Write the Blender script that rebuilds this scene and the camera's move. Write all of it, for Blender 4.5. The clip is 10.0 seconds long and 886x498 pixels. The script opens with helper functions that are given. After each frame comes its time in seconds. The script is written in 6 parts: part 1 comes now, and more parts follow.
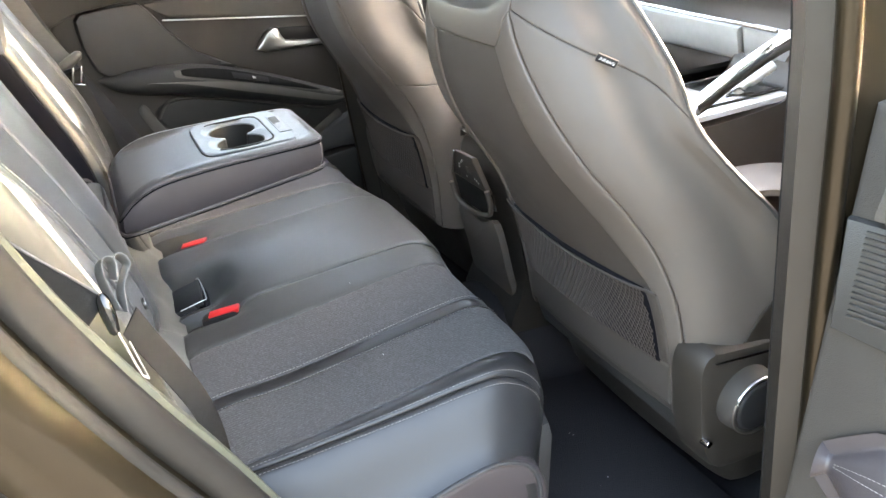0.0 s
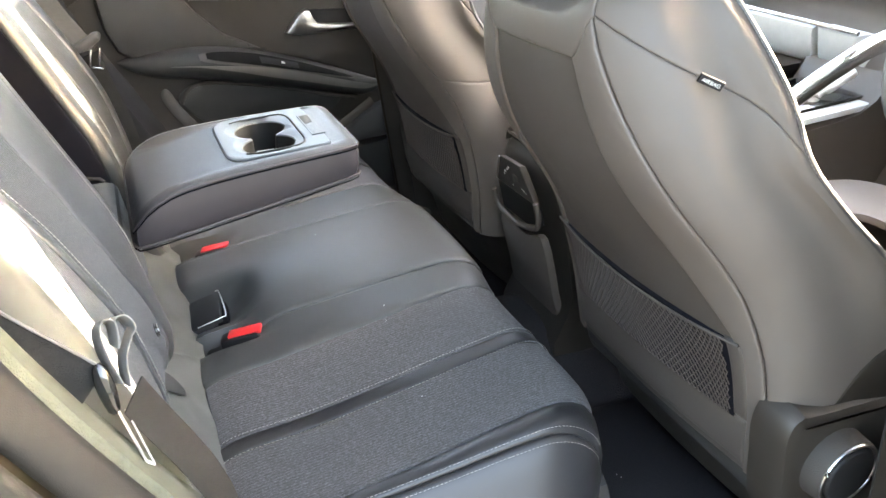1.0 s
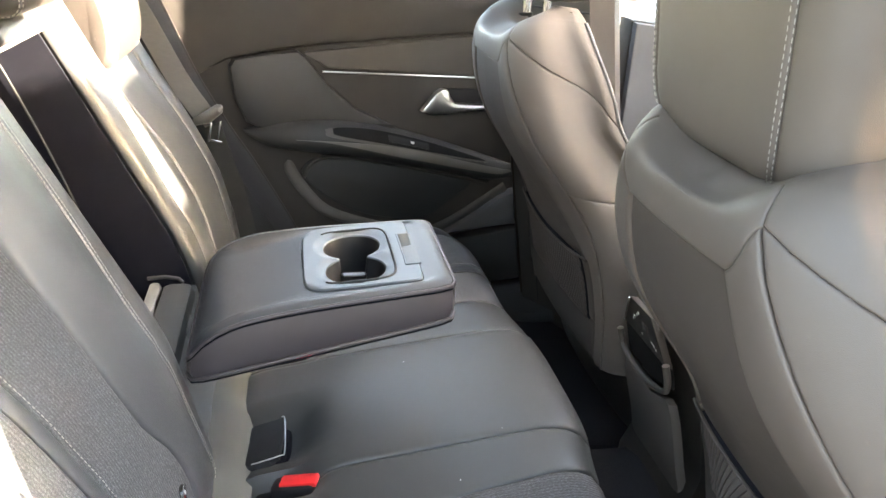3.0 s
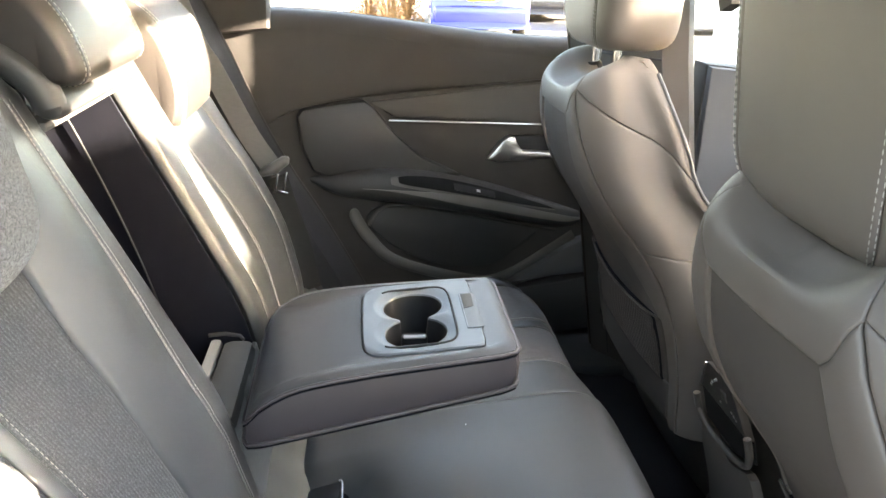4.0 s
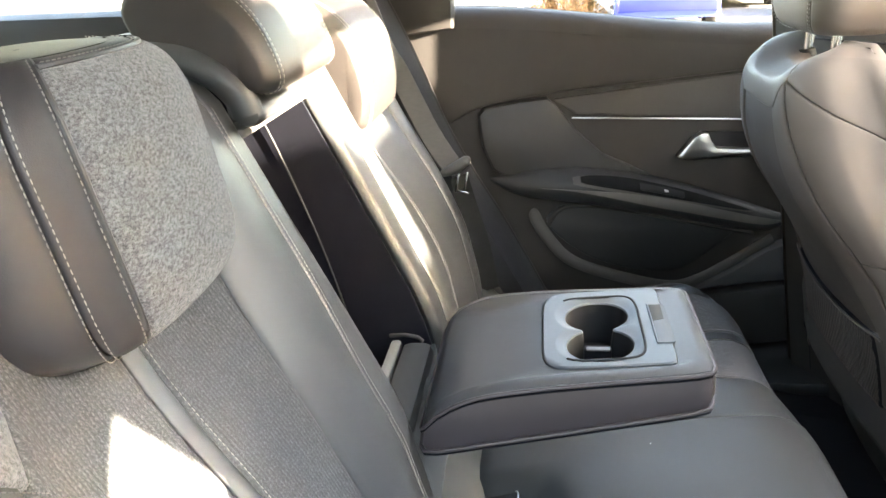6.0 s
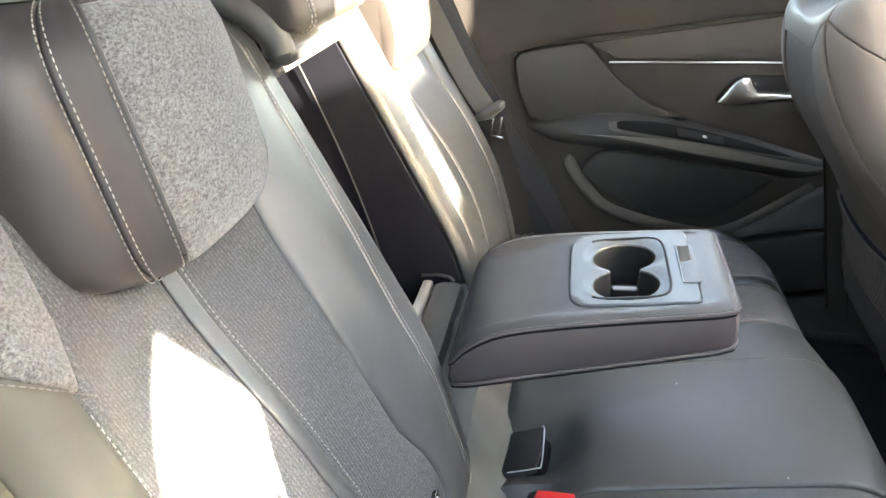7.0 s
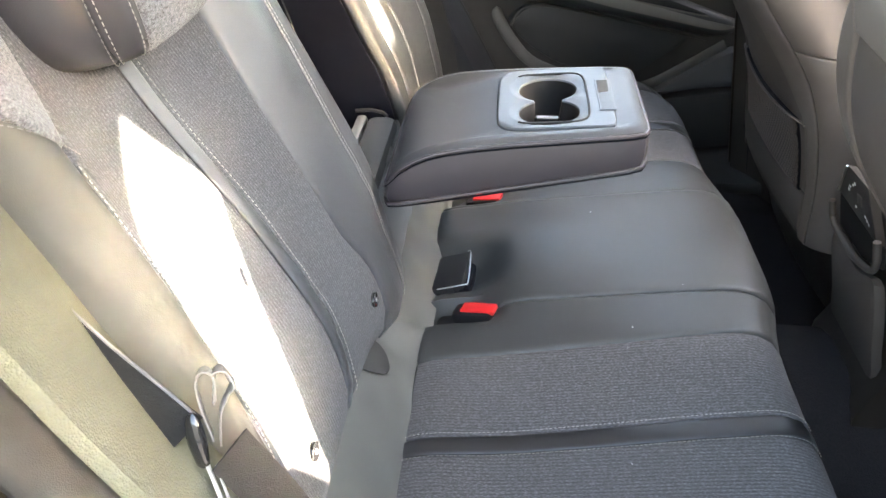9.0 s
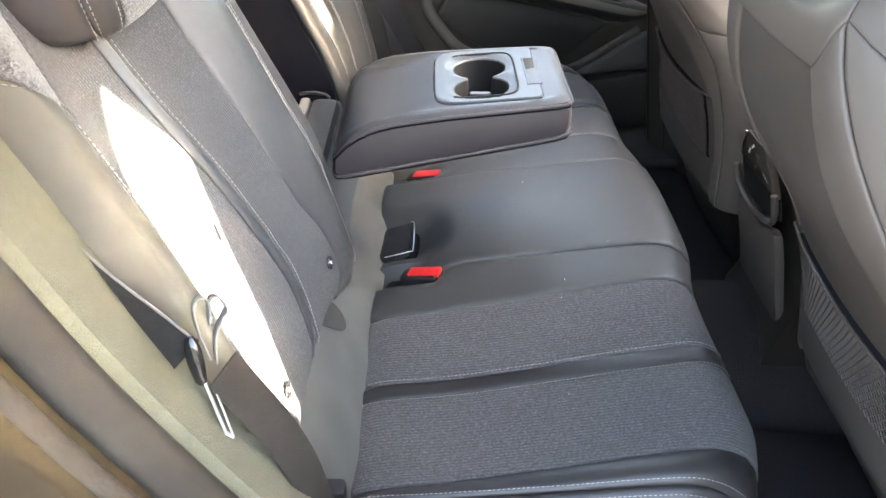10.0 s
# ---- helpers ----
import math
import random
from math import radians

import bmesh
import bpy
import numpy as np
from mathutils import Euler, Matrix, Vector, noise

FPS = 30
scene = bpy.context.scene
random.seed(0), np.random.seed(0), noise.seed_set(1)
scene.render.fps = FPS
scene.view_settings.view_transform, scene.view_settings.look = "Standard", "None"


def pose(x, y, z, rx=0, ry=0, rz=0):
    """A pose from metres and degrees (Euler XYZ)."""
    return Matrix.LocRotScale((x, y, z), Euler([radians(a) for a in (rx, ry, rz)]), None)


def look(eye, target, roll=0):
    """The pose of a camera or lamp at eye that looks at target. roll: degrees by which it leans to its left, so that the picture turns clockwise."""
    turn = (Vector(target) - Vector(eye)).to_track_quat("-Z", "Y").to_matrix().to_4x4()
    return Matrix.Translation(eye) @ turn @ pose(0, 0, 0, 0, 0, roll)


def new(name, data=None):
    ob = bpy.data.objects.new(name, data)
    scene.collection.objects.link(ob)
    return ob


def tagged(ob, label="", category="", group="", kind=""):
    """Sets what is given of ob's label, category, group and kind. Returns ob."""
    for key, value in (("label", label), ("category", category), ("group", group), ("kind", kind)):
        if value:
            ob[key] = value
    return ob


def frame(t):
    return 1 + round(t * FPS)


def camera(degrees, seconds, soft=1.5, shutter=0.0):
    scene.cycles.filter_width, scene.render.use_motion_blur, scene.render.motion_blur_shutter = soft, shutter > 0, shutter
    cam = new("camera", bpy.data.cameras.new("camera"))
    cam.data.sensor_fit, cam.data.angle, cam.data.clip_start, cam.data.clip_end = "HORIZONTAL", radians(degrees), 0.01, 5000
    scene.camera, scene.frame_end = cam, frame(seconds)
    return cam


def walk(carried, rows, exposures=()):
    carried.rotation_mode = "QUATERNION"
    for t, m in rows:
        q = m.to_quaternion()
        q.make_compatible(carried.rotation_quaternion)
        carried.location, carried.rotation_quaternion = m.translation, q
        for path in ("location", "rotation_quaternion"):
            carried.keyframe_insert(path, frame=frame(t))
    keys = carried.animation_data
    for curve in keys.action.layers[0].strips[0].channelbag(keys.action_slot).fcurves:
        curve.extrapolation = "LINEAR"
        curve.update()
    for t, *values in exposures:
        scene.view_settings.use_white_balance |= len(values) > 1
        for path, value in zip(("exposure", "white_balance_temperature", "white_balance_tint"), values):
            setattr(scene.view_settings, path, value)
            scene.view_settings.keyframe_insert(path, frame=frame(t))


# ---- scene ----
cam = camera(60.8, 10.0)
PATH = [
    (0, (0.013, -1.174, 1.249), (0.787, 0.464, 0.401), -0.7),
    (0.5, (0.016, -1.1, 1.255), (0.773, 0.523, 0.365), 0.3),
    (1, (0.034, -1.04, 1.254), (0.753, 0.595, 0.354), 0.8),
    (1.5, (0.074, -0.981, 1.262), (0.742, 0.684, 0.377), 1.7),
    (2, (0.104, -0.928, 1.276), (0.681, 0.78, 0.411), 2.8),
    (2.5, (0.124, -0.885, 1.288), (0.593, 0.867, 0.446), 3.2),
    (3, (0.144, -0.854, 1.307), (0.523, 0.934, 0.496), 3.1),
    (4.5, (0.156, -0.794, 1.324), (0.259, 1.071, 0.609), 0.4),
    (5, (0.146, -0.777, 1.322), (0.131, 1.091, 0.607), -0.5),
    (5.5, (0.144, -0.774, 1.322), (-0.005, 1.088, 0.606), -1.6),
    (7, (0.163, -0.797, 1.315), (-0.199, 0.977, 0.465), -3.6),
    (7.5, (0.167, -0.816, 1.308), (-0.192, 0.923, 0.389), -3.3),
    (8, (0.169, -0.84, 1.299), (-0.144, 0.862, 0.296), -2.6),
    (8.5, (0.17, -0.861, 1.291), (-0.071, 0.806, 0.212), -1.5),
    (9, (0.159, -0.883, 1.289), (0.013, 0.76, 0.159), -0.2),
    (9.5, (0.152, -0.92, 1.291), (0.097, 0.718, 0.146), 0.3),
    (10, (0.148, -0.969, 1.299), (0.177, 0.677, 0.164), 0.8),
]
EXPOSURES = [(0.0, 1.3, 8550, 14), (1.5, 1.27, 8550, 14), (2.5, 1.17, 8550, 14), (4.5, 0.75, 8250, 11), (5.5, 0.78, 8200, 11), (7.0, 1.03, 8000, 11), (8.5, 1.16, 8100, 13), (10.0, 1.2, 8150, 16)]
walk(cam, [(t, look(eye, target, roll)) for t, eye, target, roll in PATH], [(t, 3.98 + e, k, g) for t, e, k, g in EXPOSURES])
LIGHTS_SUN = (15.5, 12.7)  # elevation, degrees towards the near side from straight ahead


# ---- world and sun ----
world = bpy.data.worlds.new("world")
scene.world = world
world.use_nodes = True
wn = world.node_tree.nodes
sky = wn.new("ShaderNodeTexSky")
sky.sky_type = 'NISHITA'
sky.sun_disc = False
sun_el, sun_az = radians(LIGHTS_SUN[0]), radians(LIGHTS_SUN[1])
sky.sun_elevation = sun_el
to_sun = Vector((math.cos(sun_el) * math.cos(sun_az), -math.cos(sun_el) * math.sin(sun_az), math.sin(sun_el)))
sky.sun_rotation = math.atan2(to_sun.x, to_sun.y)
sky.air_density, sky.dust_density = 1.0, 1.5
bg = wn["Background"]
bg.inputs["Strength"].default_value = 0.15
world.node_tree.links.new(sky.outputs["Color"], bg.inputs["Color"])
sun_data = bpy.data.lights.new("sun", 'SUN')
sun_data.energy, sun_data.angle, sun_data.color = 4.5, radians(0.55), (1.0, 0.965, 0.91)
sun = new("sun", sun_data)
sun.matrix_world = look(to_sun * 20, (0, 0, 0))


# ---- materials ----
def material(name, color, rough=0.5, metal=0.0, spec=0.5):
    m = bpy.data.materials.new(name)
    m.use_nodes = True
    b = m.node_tree.nodes["Principled BSDF"]
    b.inputs["Base Color"].default_value = (*color, 1)
    b.inputs["Roughness"].default_value = rough
    b.inputs["Metallic"].default_value = metal
    b.inputs["Specular IOR Level"].default_value = spec
    return m, m.node_tree.nodes, m.node_tree.links, b


def surface(name, dark, light, rough=0.5, rough_spread=0.1, scale=30.0, grain=0.0, grain_scale=900.0, metal=0.0, spec=0.5,
            stretch=(1, 1, 1), speck=0.0, speck_scale=500.0, speck_color=(0.5, 0.5, 0.5), coat=0.0, sheen=0.0):
    """A surface with patches between two colours, roughness that varies, fine specks and a grain in relief."""
    m, n, l, b = material(name, light, rough, metal, spec)
    tc = n.new("ShaderNodeTexCoord")
    mp = n.new("ShaderNodeMapping")
    mp.inputs["Scale"].default_value = stretch
    l.new(tc.outputs["Object"], mp.inputs["Vector"])
    big = n.new("ShaderNodeTexNoise")
    big.inputs["Scale"].default_value, big.inputs["Detail"].default_value = scale, 6
    l.new(mp.outputs["Vector"], big.inputs["Vector"])
    mix = n.new("ShaderNodeMix")
    mix.data_type = 'RGBA'
    mix.inputs["A"].default_value, mix.inputs["B"].default_value = (*dark, 1), (*light, 1)
    l.new(big.outputs["Fac"], mix.inputs["Factor"])
    out = mix.outputs["Result"]
    if speck:
        sp = n.new("ShaderNodeTexNoise")
        sp.inputs["Scale"].default_value, sp.inputs["Detail"].default_value = speck_scale, 2
        l.new(mp.outputs["Vector"], sp.inputs["Vector"])
        ramp = n.new("ShaderNodeValToRGB")
        ramp.color_ramp.elements[0].position, ramp.color_ramp.elements[1].position = 0.5, 0.62
        l.new(sp.outputs["Fac"], ramp.inputs["Fac"])
        k = n.new("ShaderNodeMath")
        k.operation = 'MULTIPLY'
        k.inputs[1].default_value = speck
        l.new(ramp.outputs["Color"], k.inputs[0])
        mix2 = n.new("ShaderNodeMix")
        mix2.data_type = 'RGBA'
        mix2.inputs["B"].default_value = (*speck_color, 1)
        l.new(k.outputs[0], mix2.inputs["Factor"])
        l.new(out, mix2.inputs["A"])
        out = mix2.outputs["Result"]
    l.new(out, b.inputs["Base Color"])
    mr = n.new("ShaderNodeMapRange")
    mr.inputs["To Min"].default_value, mr.inputs["To Max"].default_value = rough - rough_spread, min(1, rough + rough_spread)
    l.new(big.outputs["Fac"], mr.inputs["Value"])
    l.new(mr.outputs["Result"], b.inputs["Roughness"])
    if grain:
        vo = n.new("ShaderNodeTexVoronoi")
        vo.inputs["Scale"].default_value = grain_scale
        l.new(mp.outputs["Vector"], vo.inputs["Vector"])
        soft = n.new("ShaderNodeTexNoise")
        soft.inputs["Scale"].default_value = 45
        l.new(tc.outputs["Object"], soft.inputs["Vector"])
        ad = n.new("ShaderNodeMath")
        ad.operation = 'MULTIPLY_ADD'
        ad.inputs[1].default_value = 0.8
        l.new(soft.outputs["Fac"], ad.inputs[0])
        l.new(vo.outputs["Distance"], ad.inputs[2])
        bp = n.new("ShaderNodeBump")
        bp.inputs["Strength"].default_value, bp.inputs["Distance"].default_value = grain, 0.0006
        l.new(ad.outputs[0], bp.inputs["Height"])
        l.new(bp.outputs["Normal"], b.inputs["Normal"])
    if coat:
        b.inputs["Coat Weight"].default_value, b.inputs["Coat Roughness"].default_value = coat, 0.06
    if sheen:
        b.inputs["Sheen Weight"].default_value = sheen
        b.inputs["Sheen Roughness"].default_value = 0.5
    return m


def ribbed(name, dark, light, axis, pitch, streak):
    """Woven cloth with fine ribs across one axis and pale flecks along them."""
    m = surface(name, dark, light, rough=0.92, rough_spread=0.05, scale=300, stretch=streak, speck=0.38, speck_scale=1100,
                speck_color=(0.22, 0.225, 0.235), spec=0.2, sheen=0.04)
    n, l = m.node_tree.nodes, m.node_tree.links
    b = n["Principled BSDF"]
    tc = n.new("ShaderNodeTexCoord")
    wv = n.new("ShaderNodeTexWave")
    wv.bands_direction = axis
    wv.inputs["Scale"].default_value = 0.314 / pitch
    wv.inputs["Distortion"].default_value, wv.inputs["Detail"].default_value = 0.6, 1.0
    wv.inputs["Detail Scale"].default_value = 6.0
    l.new(tc.outputs["Object"], wv.inputs["Vector"])
    old = b.inputs["Base Color"].links[0].from_socket
    mx = n.new("ShaderNodeMix")
    mx.data_type, mx.blend_type = 'RGBA', 'MULTIPLY'
    rp = n.new("ShaderNodeMapRange")
    rp.inputs["To Min"].default_value, rp.inputs["To Max"].default_value = 0.78, 1.10
    l.new(wv.outputs["Fac"], rp.inputs["Value"])
    mx.inputs["Factor"].default_value = 1.0
    l.new(old, mx.inputs["A"])
    l.new(rp.outputs["Result"], mx.inputs["B"])
    l.new(mx.outputs["Result"], b.inputs["Base Color"])
    bp = n.new("ShaderNodeBump")
    bp.inputs["Strength"].default_value, bp.inputs["Distance"].default_value = 0.4, 0.0008
    l.new(wv.outputs["Fac"], bp.inputs["Height"])
    l.new(bp.outputs["Normal"], b.inputs["Normal"])
    return m


LEATHER = surface("leather", (0.034, 0.035, 0.035), (0.046, 0.047, 0.046), 0.45, 0.06, 25, 0.2, 1300, spec=0.5)
# Lighter copy of LEATHER, carrying the near side's daylight in its tone
LEATHER_LIT = surface("leather_lit_slate", (0.0439, 0.0472, 0.05158), (0.05488, 0.0592, 0.06406), 0.38, 0.06, 25, 0.2, 1300, spec=0.5)
LEATHER_BLACK = surface("leather_black", (0.017, 0.017, 0.018), (0.024, 0.024, 0.026), 0.36, 0.05, 25, 0.14, 1300, spec=0.5)
HEAD_BLACK = surface("leather_violet_black", (0.024, 0.023, 0.026), (0.033, 0.032, 0.036), 0.5, 0.05, 25, 0.14, 1300, spec=0.4)
LEATHER_SIDE = surface("leather_aubergine", (0.0432, 0.03608, 0.03943), (0.0564, 0.04772, 0.05215), 0.42, 0.06, 25, 0.2, 1400)
LEATHER_BACK = surface("leather_brown_black", (0.094, 0.07936, 0.07077), (0.1175, 0.1011, 0.09064), 0.58, 0.06, 25, 0.16, 1600)
# Darker copy of LEATHER_BACK, with the sunk panel's shade in its colour
LEATHER_SHADED = surface("leather_shaded_brown", (0.05984, 0.05104, 0.04576), (0.07568, 0.06512, 0.05896), 0.52, 0.06, 25, 0.16, 1600, spec=0.4)
LEATHER_TOP = surface("leather_armrest", (0.03686, 0.039, 0.04223), (0.04656, 0.049, 0.05356), 0.38, 0.06, 25, 0.3, 1100)
MELANGE = surface("cloth_melange", (0.0765, 0.0801, 0.0846), (0.1215, 0.1251, 0.1314), 0.95, 0.03, 60, 0.7, 1100, spec=0.2, sheen=0.2)
mn, ml = MELANGE.node_tree.nodes, MELANGE.node_tree.links
fleck = mn.new("ShaderNodeTexNoise")
fleck.inputs["Scale"].default_value, fleck.inputs["Detail"].default_value, fleck.inputs["Roughness"].default_value = 520, 6, 0.75
fmap = mn.new("ShaderNodeMapping")
fmap.inputs["Scale"].default_value = (1, 0.55, 1)
fmap.inputs["Rotation"].default_value = (0.5, 0, 0)
ml.new(mn["Texture Coordinate"].outputs["Object"], fmap.inputs["Vector"])
ml.new(fmap.outputs["Vector"], fleck.inputs["Vector"])
frange = mn.new("ShaderNodeMapRange")
for key, value in (("From Min", 0.37), ("From Max", 0.63), ("To Min", 0.35), ("To Max", 1.85)):
    frange.inputs[key].default_value = value
ml.new(fleck.outputs["Fac"], frange.inputs["Value"])
fmix = mn.new("ShaderNodeMix")
fmix.data_type, fmix.blend_type = 'RGBA', 'MULTIPLY'
fmix.inputs["Factor"].default_value = 1.0
shade = mn["Principled BSDF"].inputs["Base Color"]
ml.new(shade.links[0].from_socket, fmix.inputs["A"])
ml.new(frange.outputs["Result"], fmix.inputs["B"])
ml.new(fmix.outputs["Result"], shade)
RIBBED = ribbed("cloth_ribbed_back", (0.0416, 0.044, 0.0464), (0.0736, 0.0768, 0.0808), 'Y', 0.0042, (1, 1, 0.3))
RIBBED_SEAT = ribbed("cloth_ribbed_seat", (0.04879, 0.0468, 0.04788), (0.08474, 0.0804, 0.08094), 'Y', 0.0042, (0.3, 1, 1))
COVER_GREY = surface("grey_leatherette", (0.074, 0.077, 0.070), (0.094, 0.097, 0.089), 0.5, 0.06, 18, 0.15, 1000)
HEAD_BROWN = surface("leather_dark_brown", (0.026, 0.0215, 0.0195), (0.034, 0.029, 0.0265), 0.46, 0.05, 25, 0.14, 1400, spec=0.3)
# Leather paled for the sky light on the near outer bolster
LEATHER_SKYLIT = surface("leather_skylit_olive", (0.0663, 0.0663, 0.0578), (0.0816, 0.0816, 0.0714), 0.64, 0.05, 18, 0.12, 1300, spec=0.25)
KNIT = surface("cloth_plain_grey", (0.065, 0.067, 0.066), (0.09, 0.092, 0.089), 0.85, 0.05, 40, 0.5, 900, sheen=0.2)
FELT = surface("felt_trim", (0.0784, 0.0792, 0.0544), (0.1104, 0.1112, 0.076), 0.9, 0.05, 90, 0.7, 700, speck=0.3, speck_scale=260, speck_color=(0.09, 0.09, 0.08))
PLASTIC = surface("grained_plastic", (0.0242, 0.0242, 0.0242), (0.0352, 0.0341, 0.0341), 0.55, 0.08, 30, 0.4, 900)
PLASTIC_SOFT = surface("soft_touch_plastic", (0.0364, 0.03185, 0.02925), (0.0494, 0.0442, 0.0403), 0.62, 0.06, 22, 0.4, 800, spec=0.35)
PLASTIC_GREY = surface("grey_pillar_plastic", (0.070, 0.066, 0.060), (0.090, 0.086, 0.079), 0.55, 0.06, 30, 0.3, 900)
CONSOLE_BROWN = surface("brown_console_plastic", (0.058, 0.049, 0.043), (0.074, 0.063, 0.056), 0.6, 0.06, 22, 0.3, 800, spec=0.35)
# Grey with shade put into its tone
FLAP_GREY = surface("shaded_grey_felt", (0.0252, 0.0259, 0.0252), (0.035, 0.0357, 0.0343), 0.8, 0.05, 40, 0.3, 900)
DOOR_CLOTH = surface("brown_grey_door_cloth", (0.0567, 0.05265, 0.0486), (0.0783, 0.0729, 0.0675), 0.75, 0.05, 200, 0.5, 700, stretch=(1, 1, 4))
TRIM_CLOTH = surface("grey_trim_cloth", (0.062, 0.062, 0.065), (0.085, 0.085, 0.088), 0.75, 0.05, 200, 0.5, 700, stretch=(1, 1, 4))
SATIN = surface("satin_tray_plastic", (0.058, 0.069, 0.080), (0.070, 0.083, 0.095), 0.42, 0.05, 20, 0.12, 1400)
GLOSS = surface("gloss_black", (0.008, 0.008, 0.009), (0.012, 0.012, 0.013), 0.1, 0.03, 20, coat=0.5)
BLACK = surface("black_plastic", (0.0126, 0.0126, 0.014), (0.0196, 0.0196, 0.021), 0.55, 0.08, 30, 0.2, 900, spec=0.2)
# Near-black that puts the shade of recesses and gaps into the colour
NICHE_SHADE = surface("niche_shade_black", (0.0064, 0.006592, 0.0092), (0.0096, 0.009888, 0.01435), 0.7, 0.05, 40, spec=0.06)
# Near-black painted where shade fills a hollow
RECESS_SHADE = surface("recess_shade", (0.008, 0.008, 0.008), (0.014, 0.014, 0.014), 0.8, 0.05, 40, spec=0.1)
RUBBER = surface("rubber_seal", (0.022, 0.019, 0.016), (0.032, 0.028, 0.024), 0.7, 0.08, 40, 0.2, 1200, spec=0.2)
CHROME = surface("chrome", (0.62, 0.62, 0.61), (0.72, 0.72, 0.71), 0.16, 0.06, 15, metal=1.0)
SATIN_METAL = surface("satin_metal", (0.5, 0.49, 0.47), (0.6, 0.59, 0.57), 0.3, 0.06, 40, metal=1.0)
RED = surface("red_plastic", (0.55, 0.02, 0.025), (0.66, 0.03, 0.03), 0.32, 0.05, 40)
CARPET = surface("carpet", (0.01285, 0.01262, 0.01449), (0.02731, 0.02596, 0.02832), 0.97, 0.02, 300, 1.0, 500, spec=0.1)
HEADLINER = surface("headliner_cloth", (0.52, 0.525, 0.52), (0.60, 0.605, 0.60), 0.9, 0.03, 120, 0.5, 700)
PAINT = surface("bronze_paint", (0.0285, 0.02106, 0.013), (0.0399, 0.03024, 0.01885), 0.38, 0.04, 8, metal=0.8, coat=0.3)
NET = surface("elastic_net", (0.050, 0.040, 0.036), (0.066, 0.054, 0.049), 0.6, 0.06, 60, spec=0.3)
THREAD = surface("pale_thread", (0.25, 0.24, 0.225), (0.34, 0.325, 0.30), 0.8, 0.05, 80)
DARK_THREAD = surface("dark_thread", (0.12, 0.115, 0.11), (0.16, 0.155, 0.15), 0.8, 0.05, 80)
PIPING = surface("piping_cord", (0.032, 0.032, 0.034), (0.046, 0.046, 0.048), 0.42, 0.06, 60)
PILLAR = surface("brown_black_pillar_plastic", (0.020, 0.016, 0.013), (0.030, 0.025, 0.021), 0.5, 0.08, 30, 0.15, 1400)
# One webbing in two tones: a lit grey, then a black for shade
WEB_LIT = surface("lit_belt_webbing", (0.11, 0.108, 0.104), (0.15, 0.146, 0.14), 0.6, 0.06, 80, 0.6, 700, stretch=(1, 1, 3), spec=0.3)
WEB_SHADED = surface("shaded_belt_webbing", (0.016, 0.0155, 0.015), (0.024, 0.023, 0.022), 0.8, 0.06, 80, 0.6, 700, stretch=(1, 1, 3), spec=0.08)
LABEL_WHITE = surface("label_white", (0.62, 0.62, 0.62), (0.7, 0.7, 0.7), 0.6, 0.05, 60)
ASPHALT = surface("asphalt", (0.065, 0.063, 0.060), (0.105, 0.102, 0.097), 0.9, 0.05, 1.5, 0.6, 60, speck=0.3, speck_scale=60, speck_color=(0.12, 0.12, 0.115))
BLUE = surface("blue_car_paint", (0.02, 0.03, 0.22), (0.028, 0.04, 0.28), 0.3, 0.04, 5, metal=0.3, coat=0.9)
SILVER = surface("silver_car_paint", (0.42, 0.43, 0.43), (0.5, 0.51, 0.5), 0.35, 0.04, 5, metal=0.5, coat=0.8)
BLACK_PAINT = surface("black_car_paint", (0.012, 0.012, 0.014), (0.018, 0.018, 0.02), 0.25, 0.04, 5, coat=0.9)
WHITE_PAINT = surface("white_van_paint", (0.72, 0.72, 0.72), (0.8, 0.8, 0.8), 0.4, 0.04, 5, coat=0.6)
TYRE = surface("tyre_rubber", (0.016, 0.016, 0.016), (0.026, 0.026, 0.026), 0.8, 0.06, 40, 0.4, 200)
YELLOW = surface("yellow_plate", (0.75, 0.52, 0.03), (0.8, 0.57, 0.05), 0.45, 0.05, 30)
LAMP_RED = surface("red_lamp_lens", (0.35, 0.01, 0.012), (0.45, 0.015, 0.02), 0.15, 0.04, 30, coat=0.5)
TWIG = surface("bare_twigs", (0.20, 0.12, 0.055), (0.36, 0.22, 0.10), 0.9, 0.05, 30)
LEAF = surface("dry_leaves", (0.22, 0.10, 0.03), (0.42, 0.24, 0.09), 0.85, 0.05, 3)
WALL = surface("rendered_wall", (0.62, 0.60, 0.55), (0.72, 0.70, 0.65), 0.9, 0.04, 2, 0.5, 40)
BRICK_WALL = surface("weathered_brown_wall", (0.36, 0.3224, 0.2808), (0.46, 0.416, 0.3672), 0.9, 0.05, 6, 0.6, 30)
PALE_CLIP = surface("pale_clip_plastic", (0.1386, 0.1419, 0.1485), (0.1716, 0.1749, 0.1815), 0.4, 0.05, 30)
OLD_GREY = surface("pale_grey_plastic", (0.16, 0.165, 0.16), (0.20, 0.205, 0.20), 0.5, 0.06, 30, 0.1, 900)
# Paler grey that paints the window's sheen on the door armrest
RAIL_SHEEN = surface("rail_sheen_grey", (0.13, 0.125, 0.115), (0.17, 0.16, 0.15), 0.45, 0.06, 30, 0.2, 900)
DASH_BLUE = surface("dash_trim_cloth", (0.20, 0.22, 0.23), (0.26, 0.28, 0.29), 0.7, 0.05, 60, 0.4, 500)

GLASS, gn, gl, gb = material("window_glass", (1, 1, 1), 0.0)
gb.inputs["Transmission Weight"].default_value = 1.0
gb.inputs["IOR"].default_value = 1.02
